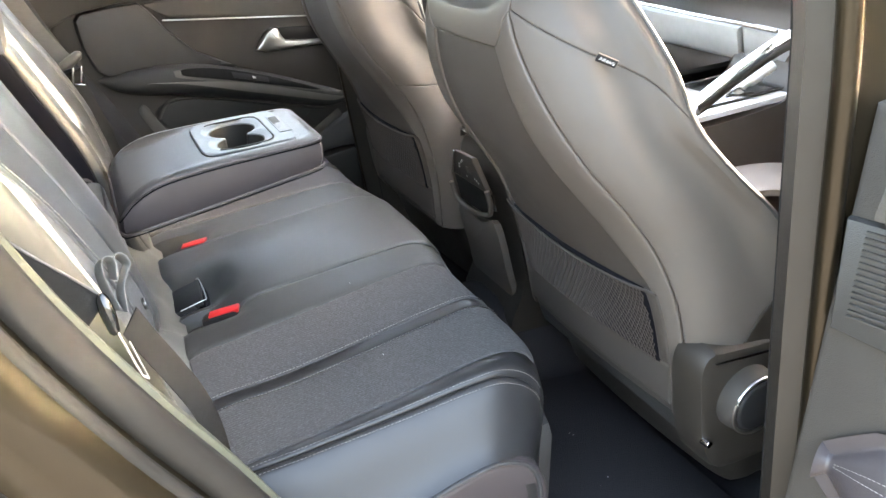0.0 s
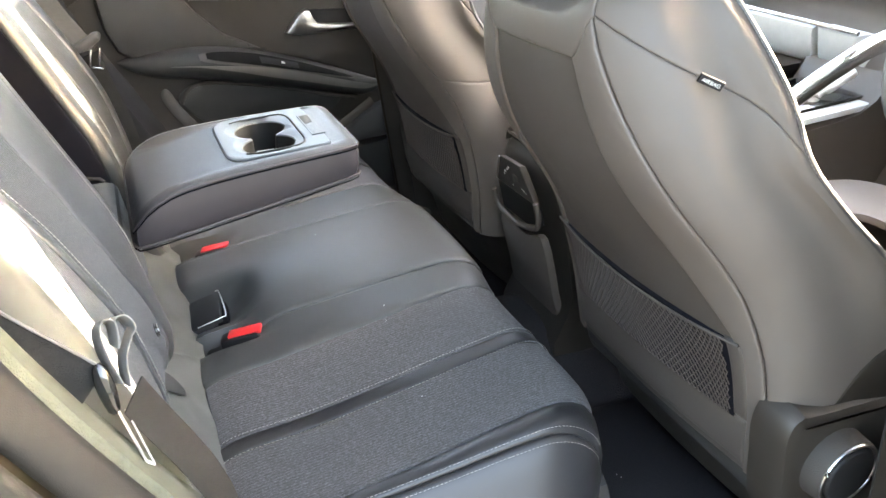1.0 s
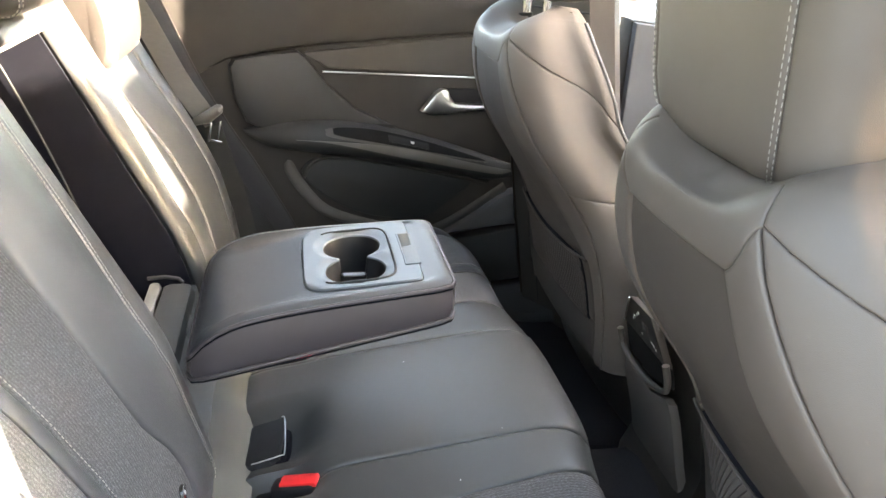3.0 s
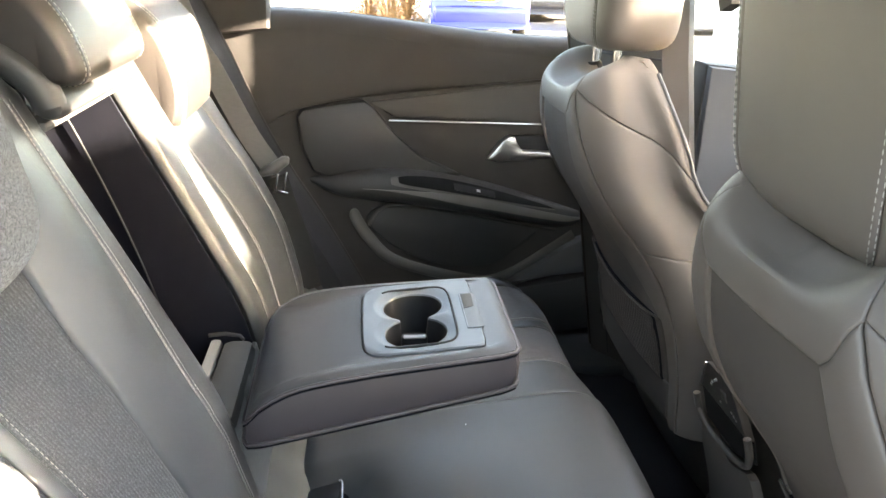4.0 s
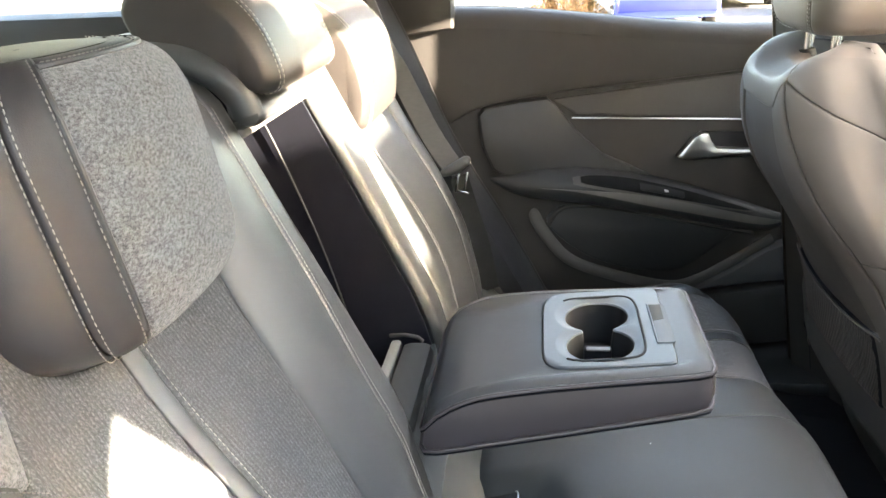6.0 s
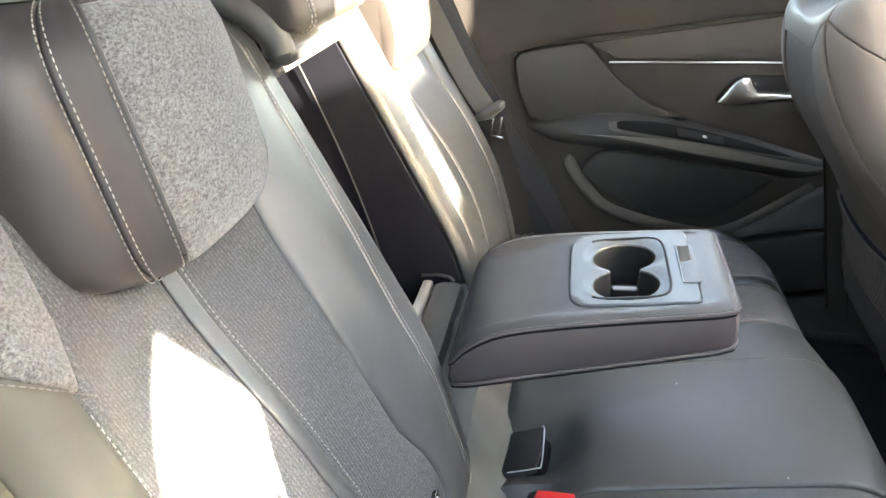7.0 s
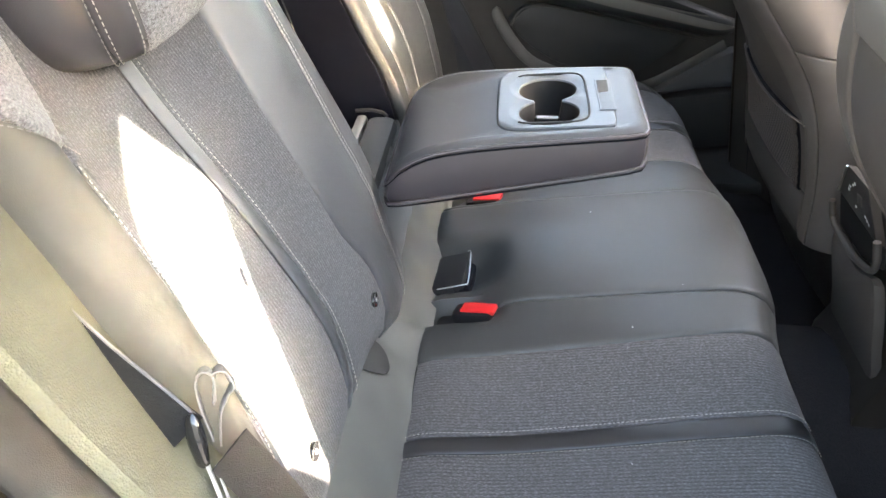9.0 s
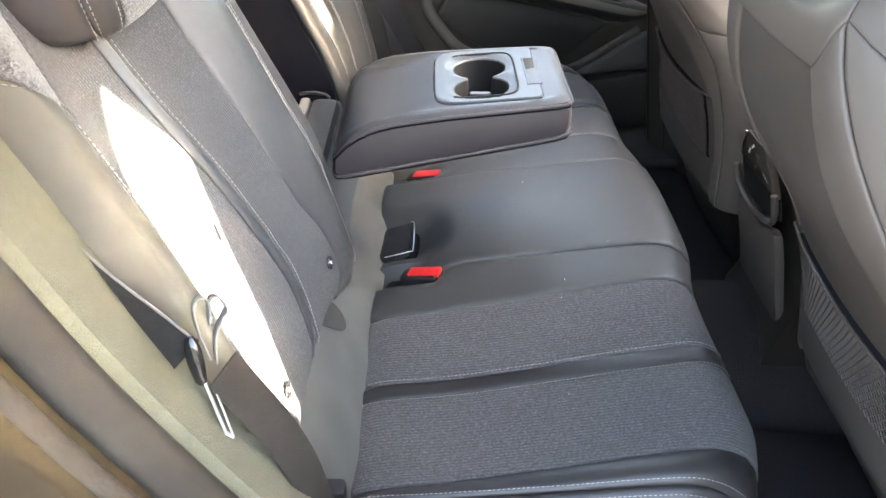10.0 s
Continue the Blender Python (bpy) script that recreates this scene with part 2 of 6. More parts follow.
TINTED, tn, tl, tb = material("tinted_privacy_glass", (0.22, 0.23, 0.23), 0.0)
tb.inputs["Transmission Weight"].default_value = 1.0
tb.inputs["IOR"].default_value = 1.05


# ---- mesh helpers ----
def sm(a, b, t):
    t = max(0.0, min(1.0, (t - a) / (b - a)))
    return t * t * (3 - 2 * t)


def lerp(a, b, t):
    return a + (b - a) * t


def spow(v, e):
    return math.copysign(abs(v) ** e, v)


def table(rows, z):
    """Smooth values between rows of (z, a, b, ...)."""
    zs = [r[0] for r in rows]
    if z <= zs[0]:
        return rows[0][1:]
    if z >= zs[-1]:
        return rows[-1][1:]
    k = max(i for i in range(len(zs) - 1) if zs[i] <= z)
    p0, p1, p2, p3 = rows[max(k - 1, 0)], rows[k], rows[k + 1], rows[min(k + 2, len(rows) - 1)]
    t = (z - p1[0]) / (p2[0] - p1[0])
    out = []
    for j in range(1, len(p1)):
        m1 = (p2[j] - p0[j]) / (p2[0] - p0[0]) * (p2[0] - p1[0])
        m2 = (p3[j] - p1[j]) / (p3[0] - p1[0]) * (p2[0] - p1[0])
        out.append((2 * t ** 3 - 3 * t * t + 1) * p1[j] + (t ** 3 - 2 * t * t + t) * m1 + (3 * t * t - 2 * t ** 3) * p2[j] + (t ** 3 - t * t) * m2)
    return tuple(out)


def spline(points, closed=False, steps=8):
    """A smooth line through points."""
    pts = [Vector(p) for p in points]
    n, out = len(pts), []
    for i in range(n if closed else n - 1):
        if closed:
            a, b, c, d = (pts[(i + k) % n] for k in (-1, 0, 1, 2))
        else:
            a, b, c, d = pts[max(i - 1, 0)], pts[i], pts[i + 1], pts[min(i + 2, n - 1)]
        for s in range(steps):
            t = s / steps
            out.append(0.5 * ((2 * b) + (c - a) * t + (2 * a - 5 * b + 4 * c - d) * t * t + (3 * b - a - 3 * c + d) * t ** 3))
    if not closed:
        out.append(pts[-1])
    return out


def smooth_row(rows):
    return [(p.x, p.y) for p in (Vector(q) for q in spline([(u, v, 0) for u, v in rows], False, 8))]


def part(name, bm, mat, parent=None, label="", kind="", sharp=38, smooth=True):
    """Links a bmesh as one mesh object under a thing or a part."""
    bmesh.ops.recalc_face_normals(bm, faces=bm.faces)
    me = bpy.data.meshes.new(name)
    bm.to_mesh(me)
    bm.free()
    if smooth:
        me.polygons.foreach_set("use_smooth", [True] * len(me.polygons))
        me.set_sharp_from_angle(angle=radians(sharp))
    me.materials.append(mat)
    ob = new(name, me)
    if parent:
        ob.parent = parent
    return tagged(ob, label, kind=kind)


def thing(name, label, category, group="", kind=""):
    return tagged(new(name), label, category, group, kind)


def sheet(f, us, vs, closed_u=False):
    """A grid mesh of f(u, v)."""
    bm = bmesh.new()
    rows = [[bm.verts.new(f(u, v)) for u in us] for v in vs]
    n = len(us)
    for j in range(len(vs) - 1):
        for i in range(n if closed_u else n - 1):
            k = (i + 1) % n
            bm.faces.new((rows[j][i], rows[j][k], rows[j + 1][k], rows[j + 1][i]))
    return bm


def steps(a, b, n):
    return [a + (b - a) * i / n for i in range(n + 1)]


def shell(f, us, vs, thick):
    """A grid with thickness, closed at its edges."""
    bm = sheet(f, us, vs)
    bmesh.ops.recalc_face_normals(bm, faces=bm.faces)
    bm.normal_update()
    geom = bmesh.ops.solidify(bm, geom=bm.faces[:], thickness=thick)
    return bm


def normal_at(S, a, b, e=0.001):
    p = S(a, b)
    return (S(a + e, b) - p).cross(S(a, b + e) - p).normalized()


def pad(S, a0, a1, b0, b1, na, nb, flip=1, sink=0.004, roll=0.009, lift=0.0, skirt=0.012, scale_a=1.0, scale_b=1.0):
    """An upholstery panel on the surface S(a, b), rolled down to its seams. a0 and a1 may follow b. scale_a, scale_b: metres per unit."""
    A0 = a0 if callable(a0) else (lambda b: a0)
    A1 = a1 if callable(a1) else (lambda b: a1)
    mid = (b0 + b1) / 2
    wide, tall = abs(A1(mid) - A0(mid)) * scale_a, abs(b1 - b0) * scale_b

    def places(size, n):
        near = [0.0, 0.12, 0.3, 0.6, 1.0]
        r = min(roll, size * 0.3) / size
        return [k * r for k in near] + [lerp(r, 1 - r, i / n) for i in range(1, n)] + [1 - k * r for k in reversed(near)]
    ss, ts = places(wide, na), places(tall, nb)
    bm = bmesh.new()
    rows = []
    for j in range(-1, len(ts) + 1):
        t = ts[min(max(j, 0), len(ts) - 1)]
        b = lerp(b0, b1, t)
        row = []
        for i in range(-1, len(ss) + 1):
            s = ss[min(max(i, 0), len(ss) - 1)]
            a = lerp(A0(b), A1(b), s)
            d = min(s * wide, (1 - s) * wide, t * tall, (1 - t) * tall)
            k = 1 - min(d / roll, 1.0)
            off = lift - sink * (1 - math.sqrt(max(0.0, 1 - k * k)))
            if i in (-1, len(ss)) or j in (-1, len(ts)):
                off -= skirt
            row.append(bm.verts.new(S(a, b) + normal_at(S, a, b) * (flip * off)))
        rows.append(row)
    for j in range(len(rows) - 1):
        for i in range(len(rows[0]) - 1):
            bm.faces.new((rows[j][i], rows[j][i + 1], rows[j + 1][i + 1], rows[j + 1][i]))
    return bm


def tube(points, r, sides=8, flat=1.0, up=None, caps=True):
    """A round or flattened cord along a line. r may be a list."""
    pts = [Vector(p) for p in points]
    bm = bmesh.new()
    rings = []
    for i, p in enumerate(pts):
        d = (pts[min(i + 1, len(pts) - 1)] - pts[max(i - 1, 0)]).normalized()
        ref = Vector(up) if up else (Vector((0, 0, 1)) if abs(d.z) < 0.9 else Vector((1, 0, 0)))
        s = d.cross(ref).normalized()
        t = s.cross(d).normalized()
        rr = r[i] if isinstance(r, (list, tuple)) else r
        rings.append([bm.verts.new(p + s * (math.cos(q) * rr) + t * (math.sin(q) * rr * flat)) for q in (2 * math.pi * k / sides for k in range(sides))])
    for a, b in zip(rings, rings[1:]):
        for k in range(sides):
            bm.faces.new((a[k], a[(k + 1) % sides], b[(k + 1) % sides], b[k]))
    if caps:
        bm.faces.new(rings[0])
        bm.faces.new(rings[-1])
    return bm


def strap(points, width, across, thick=0.0014):
    """A webbing strap along a line; across: the way of its width, one vector or one for each point."""
    pts = [Vector(p) for p in points]
    bm = bmesh.new()
    rings = []
    for i, p in enumerate(pts):
        d = (pts[min(i + 1, len(pts) - 1)] - pts[max(i - 1, 0)]).normalized()
        a = Vector(across[i] if isinstance(across, list) else across)
        a = (a - d * a.dot(d)).normalized()
        n = a.cross(d).normalized() * thick / 2
        rings.append([bm.verts.new(p + a * (width / 2 * k) + n * q) for k, q in ((-1, -.5), (-.92, -1), (.92, -1), (1, -.5), (1, .5), (.92, 1), (-.92, 1), (-1, .5))])
    for a, b in zip(rings, rings[1:]):
        for k in range(8):
            bm.faces.new((a[k], a[(k + 1) % 8], b[(k + 1) % 8], b[k]))
    bm.faces.new(rings[0])
    bm.faces.new(rings[-1])
    return bm


def box(cx, cy, cz, sx, sy, sz, bevel=0.004, m=None, seg=2):
    bm = bmesh.new()
    bmesh.ops.create_cube(bm, size=1)
    bmesh.ops.scale(bm, vec=(sx, sy, sz), verts=bm.verts)
    if bevel:
        bmesh.ops.bevel(bm, geom=bm.edges[:], offset=bevel, segments=seg, profile=0.5, affect='EDGES', clamp_overlap=True)
    if m:
        bmesh.ops.transform(bm, matrix=m, verts=bm.verts)
    bmesh.ops.translate(bm, vec=(cx, cy, cz), verts=bm.verts)
    return bm


def merge(*bms):
    out = bmesh.new()
    for b in bms:
        me = bpy.data.meshes.new("tmp")
        b.to_mesh(me)
        b.free()
        out.from_mesh(me)
        bpy.data.meshes.remove(me)
    return out


def cyl(p, axis, r0, r1, length, sides=28, bevel=0.0):
    """A turned piece round an axis from p."""
    bm = bmesh.new()
    bmesh.ops.create_cone(bm, cap_ends=True, segments=sides, radius1=r0, radius2=r1, depth=length)
    if bevel:
        bmesh.ops.bevel(bm, geom=[e for e in bm.edges if abs(e.verts[0].co.z - e.verts[1].co.z) < 1e-6], offset=bevel, segments=2, affect='EDGES', profile=0.5)
    bmesh.ops.translate(bm, vec=(0, 0, length / 2), verts=bm.verts)
    q = Vector((0, 0, 1)).rotation_difference(Vector(axis)).to_matrix().to_4x4()
    bmesh.ops.transform(bm, matrix=Matrix.Translation(p) @ q, verts=bm.verts)
    return bm


def inset(pts, d):
    """A closed 2D outline moved inwards by d."""
    n = len(pts)
    area = sum(pts[i][0] * pts[(i + 1) % n][1] - pts[(i + 1) % n][0] * pts[i][1] for i in range(n))
    s = 1 if area > 0 else -1
    out = []
    for i in range(n):
        a, b, c = pts[i - 1], pts[i], pts[(i + 1) % n]
        t = Vector((c[0] - a[0], c[1] - a[1]))
        if t.length < 1e-9:
            out.append(b)
            continue
        t.normalize()
        out.append((b[0] - t.y * d * s, b[1] + t.x * d * s))
    return out


def plate(outline, place, depth, bevel=0.004, smooth=0, closed_back=True):
    """A plate of a 2D outline; place(u, v, h) lays it into the world, h is its height. smooth: steps between outline points."""
    pts = [(p.x, p.y) for p in spline([(u, v, 0) for u, v in outline], True, smooth)] if smooth else list(outline)
    bm = bmesh.new()
    loops = [(pts, 0.0), (pts, depth - bevel), (inset(pts, bevel * 0.3), depth - bevel * 0.3), (inset(pts, bevel), depth)]
    rings = [[bm.verts.new(place(u, v, h)) for u, v in loop] for loop, h in loops]
    n = len(pts)
    for a, b in zip(rings, rings[1:]):
        for k in range(n):
            bm.faces.new((a[k], a[(k + 1) % n], b[(k + 1) % n], b[k]))
    bm.faces.new(rings[-1])
    if closed_back:
        bm.faces.new(rings[0])
    return bm


def rings(loops, cap_last=False, cap_first=False):
    bm = bmesh.new()
    vs = [[bm.verts.new(p) for p in loop] for loop in loops]
    n = len(loops[0])
    for a, b in zip(vs, vs[1:]):
        for k in range(n):
            bm.faces.new((a[k], a[(k + 1) % n], b[(k + 1) % n], b[k]))
    if cap_last:
        bm.faces.new(vs[-1])
    if cap_first:
        bm.faces.new(vs[0])
    return bm


def stitching(f, t0, t1, pitch=0.0046, length=0.0031, r=0.00040):
    """Single stitches along f(t) -> point; each a small thread lying in the seam."""
    fine = [f(lerp(t0, t1, i / 240)) for i in range(241)]
    dist = [0.0]
    for a, b in zip(fine, fine[1:]):
        dist.append(dist[-1] + (b - a).length)
    bm = bmesh.new()
    s = 0.0

    def at(d):
        d = min(max(d, 0), dist[-1])
        k = min(int(np.searchsorted(dist, d)), 240)
        k = max(k, 1)
        return fine[k - 1].lerp(fine[k], (d - dist[k - 1]) / max(dist[k] - dist[k - 1], 1e-9))
    while s + length < dist[-1]:
        a, b = at(s), at(s + length)
        d = (b - a).normalized()
        ref = Vector((0, 0, 1)) if abs(d.z) < 0.9 else Vector((1, 0, 0))
        u = d.cross(ref).normalized()
        w = u.cross(d)
        ra = []
        for p, k in ((a, 0.5), (a.lerp(b, 0.25), 1), (a.lerp(b, 0.75), 1), (b, 0.5)):
            ra.append([bm.verts.new(p + (u * math.cos(q) + w * math.sin(q)) * (r * k)) for q in (0, 1.571, 3.142, 4.712)])
        for x, y in zip(ra, ra[1:]):
            for k in range(4):
                bm.faces.new((x[k], x[(k + 1) % 4], y[(k + 1) % 4], y[k]))
        s += pitch
    return bm


def superpad(c, hx, hy, hz, lean=0.0, e1=0.7, e2=0.5):
    """The surface of a rounded cushion: a turns round the upright axis (0 to the front), b from bottom to top."""
    def S(a, b):
        x = hx * spow(math.cos(a), e1) * abs(math.cos(b)) ** e2
        y = hy * spow(math.sin(a), e1) * abs(math.cos(b)) ** e2
        z = hz * spow(math.sin(b), e2)
        return Vector((c[0] + x - lean * z, c[1] + y, c[2] + z))
    return S


# ---- rear bench cushion ----
SEAT_PATH = [(0.0, 0.058, 0.655), (0.06, 0.075, 0.679), (0.2, 0.15, 0.692), (0.45, 0.28, 0.712), (0.65, 0.38, 0.728), (0.76, 0.435, 0.732),
             (0.84, 0.472, 0.716), (0.90, 0.490, 0.682), (0.95, 0.492, 0.63), (1.0, 0.478, 0.50)]


def seat_top(y, v):
    x, z = table(SEAT_PATH, v)
    f = sm(0.3, 0.8, v)
    x += 0.022 * f * math.exp(-(abs(y) / 0.17) ** 4)
    ay = abs(y)
    hollow = 0.008 * math.exp(-((ay - 0.34) / 0.11) ** 2) * sm(0.05, 0.3, v) * (1 - sm(0.7, 0.85, v))
    z -= hollow
    z += 0.010 * math.exp(-(ay / 0.10) ** 2) * sm(0.1, 0.3, v) * (1 - f)
    edge = sm(0.49, 0.585, ay)
    z += 0.010 * math.exp(-((ay - 0.51) / 0.03) ** 2) * (1 - sm(0.7, 0.9, v))
    z -= 0.075 * edge ** 2
    x -= (0.03 * edge ** 2 + 0.045 * sm(0.42, 0.585, ay)) * f
    dip = max(math.exp(-((y + 0.132) / 0.026) ** 4), math.exp(-((y + 0.045) / 0.05) ** 4), math.exp(-((y - 0.152) / 0.026) ** 4))
    z -= 0.03 * dip * (1 - sm(0.16, 0.26, v))
    return Vector((x, y, z))


def seam_y(y0, y1):
    return lambda v: lerp(y0, y1, min(v / 0.76, 1.1))


bench = thing("rear_bench_cushion", "black leather and grey cloth rear bench cushion with pale contrast stitching", "car seat")
part("base", merge(box(0.27, 0, 0.575, 0.40, 1.10, 0.17, 0.03), box(0.27, 0, 0.49, 0.36, 1.0, 0.10, 0.03)), PLASTIC, bench)
part("centre_pad", pad(seat_top, -0.130, 0.110, 0.0, 1.0, 14, 26, lift=0.002, scale_b=0.65, flip=-1), LEATHER, bench, "smooth black leather centre seat")
for k in (-1, 1):
    s_c, s_a, s_b, s_t, s_o = seam_y(k * 0.232, k * 0.207), seam_y(k * 0.352, k * 0.329), seam_y(k * 0.374, k * 0.354), seam_y(k * 0.500, k * 0.482), seam_y(k * 0.512, k * 0.526)
    s_d = seam_y(-0.130, -0.130) if k < 0 else seam_y(0.110, 0.110)
    o = 1 if k > 0 else -1

    def cut(a, b, n, mat, name, label="", lift=0.0, sink=0.004):
        lo, hi = (a, b) if k > 0 else (b, a)
        return part(name, pad(seat_top, lo, hi, 0.0, 1.0, n, 26, lift=lift, sink=sink, scale_b=0.65, flip=-1), mat, bench, label)
    cut(s_d, s_c, 6, LEATHER, "inner_bolster")
    cut(s_c, s_a, 8, RIBBED_SEAT, "cloth_insert", "dark grey ribbed cloth")
    cut(s_a, s_b, 2, LEATHER_BLACK, "leather_strip", "", 0.001, 0.002)
    cut(s_b, s_t, 8, RIBBED_SEAT, "cloth_insert", "dark grey ribbed cloth")
    cut(s_t, s_o, 3, LEATHER_BLACK, "leather_strip")
    cut(s_o, (lambda v: k * 0.585), 7, LEATHER_BLACK, "outer_bolster")
    part("side_cover", pad(lambda a, b: Vector((table(SEAT_PATH, b)[0] - 0.075 * sm(0.3, 0.8, b) - (0.5 - a) * 0.02, k * (0.587 - 0.012 * (1 - a)), lerp(0.50, table(SEAT_PATH, b)[1] - 0.077, a))),
                           0.0, 1.0, 0.05, 0.97, 6, 18, scale_a=0.15, scale_b=0.6, flip=k), LEATHER_SIDE, bench)
    part("piping", tube([seat_top(k * 0.586, v) + Vector((0, k * 0.001, 0.001)) for v in steps(0.1, 0.95, 40)], 0.003), PIPING, bench)
    rows = [(s_a, -0.004), (s_b, 0.004), (s_o, -0.005), (s_o, 0.006)]
    for g, d in rows:
        part("stitching", stitching(lambda v, g=g, d=d: seat_top(g(v) + k * d, v) + normal_at(seat_top, g(v), v) * -0.0009, 0.05, 0.88), THREAD, bench, "pale grey contrast stitching", "stuff")

cover = thing("gap_cover", "plain grey cloth tucked between bench cushion and backrest", "seat cover")


def gap_surface(y, t):
    wob = 0.004 * noise.noise(Vector((y * 18, t * 2, 3)))
    top = lerp(0.714, 0.768, sm(-0.14, -0.40, y))
    fold = 0.006 * math.exp(-((y + 0.165 + 0.05 * t) / 0.012) ** 2)
    return Vector((lerp(0.082, lerp(0.016, 0.020, sm(-0.14, -0.40, y)), t) + wob, y, 0.664 + (top - 0.664) * t ** 1.5 + 0.012 * math.sin(math.pi * t) + wob + fold * math.sin(math.pi * t)))


for y0, y1 in ((-0.585, -0.128), (-0.128, 0.128), (0.128, 0.585)):
    part("cloth", shell(gap_surface, steps(y0, y1, round((y1 - y0) * 95)), steps(0, 1, 12), 0.004), COVER_GREY, cover)

# Thin dark patch that paints the shade in a fold of the cover
part("fold_shade_patch", plate([(-0.262, 0.99), (-0.260, 0.72), (-0.276, 0.60), (-0.296, 0.62), (-0.316, 0.80), (-0.322, 0.99)], lambda u, v, h: gap_surface(u, v) + Vector((0.6, -0.3, 0.7)) * (0.0012 + h), 0.0016, 0.0006, 3), FLAP_GREY, cover, "dark patch for the shaded fold under the anchor badge")

# ---- rear backrests ----
EDGE_IN = [(0.70, 0.100), (1.26, 0.098)]
SEAM_IN = [(0.672, 0.150), (0.72, 0.142), (0.808, 0.152), (0.927, 0.161), (1.035, 0.146), (1.178, 0.143), (1.252, 0.135)]
PANEL_IN = [(0.672, 0.244), (0.70, 0.230), (0.76, 0.226), (0.82, 0.238), (0.881, 0.264), (0.975, 0.262), (1.099, 0.25), (1.252, 0.23)]
STRIP_IN = [(0.672, 0.374), (0.76, 0.359), (0.84, 0.359), (0.90, 0.368), (1.009, 0.373), (1.099, 0.366), (1.252, 0.343)]
STRIP_OUT = [(0.672, 0.390), (0.76, 0.376), (0.84, 0.376), (0.90, 0.385), (1.009, 0.390), (1.099, 0.384), (1.252, 0.361)]
BOLSTER = [(0.7, 0.555), (0.80, 0.557), (0.875, 0.554), (0.942, 0.538), (0.985, 0.529), (1.035, 0.525), (1.099, 0.522), (1.148, 0.522), (1.252, 0.522)]
INSERT_OUT = [(0.7, 0.555), (0.80, 0.557), (0.875, 0.554), (0.942, 0.538), (0.985, 0.529), (1.035, 0.525), (1.09, 0.512), (1.128, 0.485), (1.252, 0.442)]
EDGE_OUT = [(0.7, 0.590), (0.942, 0.590), (1.08, 0.587), (1.252, 0.556)]
FAR_EDGE = [(0.68, 0.119), (1.26, 0.119)]
FAR_SEAM = [(0.68, 0.158), (1.03, 0.164), (1.26, 0.170)]
FAR_PANEL = [(0.68, 0.232), (0.85, 0.268), (0.92, 0.280), (1.05, 0.264), (1.26, 0.250)]
FAR_OUT = [(0.68, 0.490), (0.93, 0.500), (1.09, 0.502), (1.26, 0.510)]
FAR_BOLSTER = [(0.68, 0.425), (0.80, 0.425), (0.88, 0.432), (1.04, 0.438), (1.11, 0.442), (1.26, 0.450)]


def back_front(k):
    def S(y, z):
        ay = abs(y)
        x = 0.002 - 0.47 * (z - 0.88) if z > 0.90 else 0.002 - 0.24 * (z - 0.88) - 0.0046 * sm(0.86, 0.90, z)
        x += 0.012 * sm(0.72, 0.64, z)
        x -= 0.07 * sm(1.19, 1.27, z) ** 2
        b = table(BOLSTER if k < 0 else FAR_BOLSTER, z)[0]
        x += (0.026 if k < 0 else 0.012) * math.exp(-((ay - b - 0.03) / 0.045) ** 2) * sm(0.66, 0.80, z) * (1 - sm(1.12, 1.24, z))
        x -= 0.020 * sm(0.95, 1.10, z) * math.exp(-((ay - 0.36) / 0.125) ** 4)
        e = table(EDGE_OUT if k < 0 else FAR_OUT, z)[0]
        x -= 0.09 * sm(e - 0.035, e + 0.004, ay) ** 2
        x += 0.010 * math.exp(-((ay - 0.19) / 0.05) ** 2)
        i = table(EDGE_IN if k < 0 else FAR_EDGE, z)[0]
        x -= 0.010 * (1 - sm(i - 0.002, i + 0.014, ay)) ** 2
        return Vector((x, y, z))
    return S


NEAR_CUTS, NEAR_INSERT = (EDGE_IN, SEAM_IN, PANEL_IN, BOLSTER, EDGE_OUT), INSERT_OUT


FOOT = [(0.10, 0.690), (0.15, 0.697), (0.24, 0.722), (0.29, 0.735), (0.37, 0.747), (0.46, 0.749), (0.60, 0.750)]  # how high the backrest's foot lies across the car


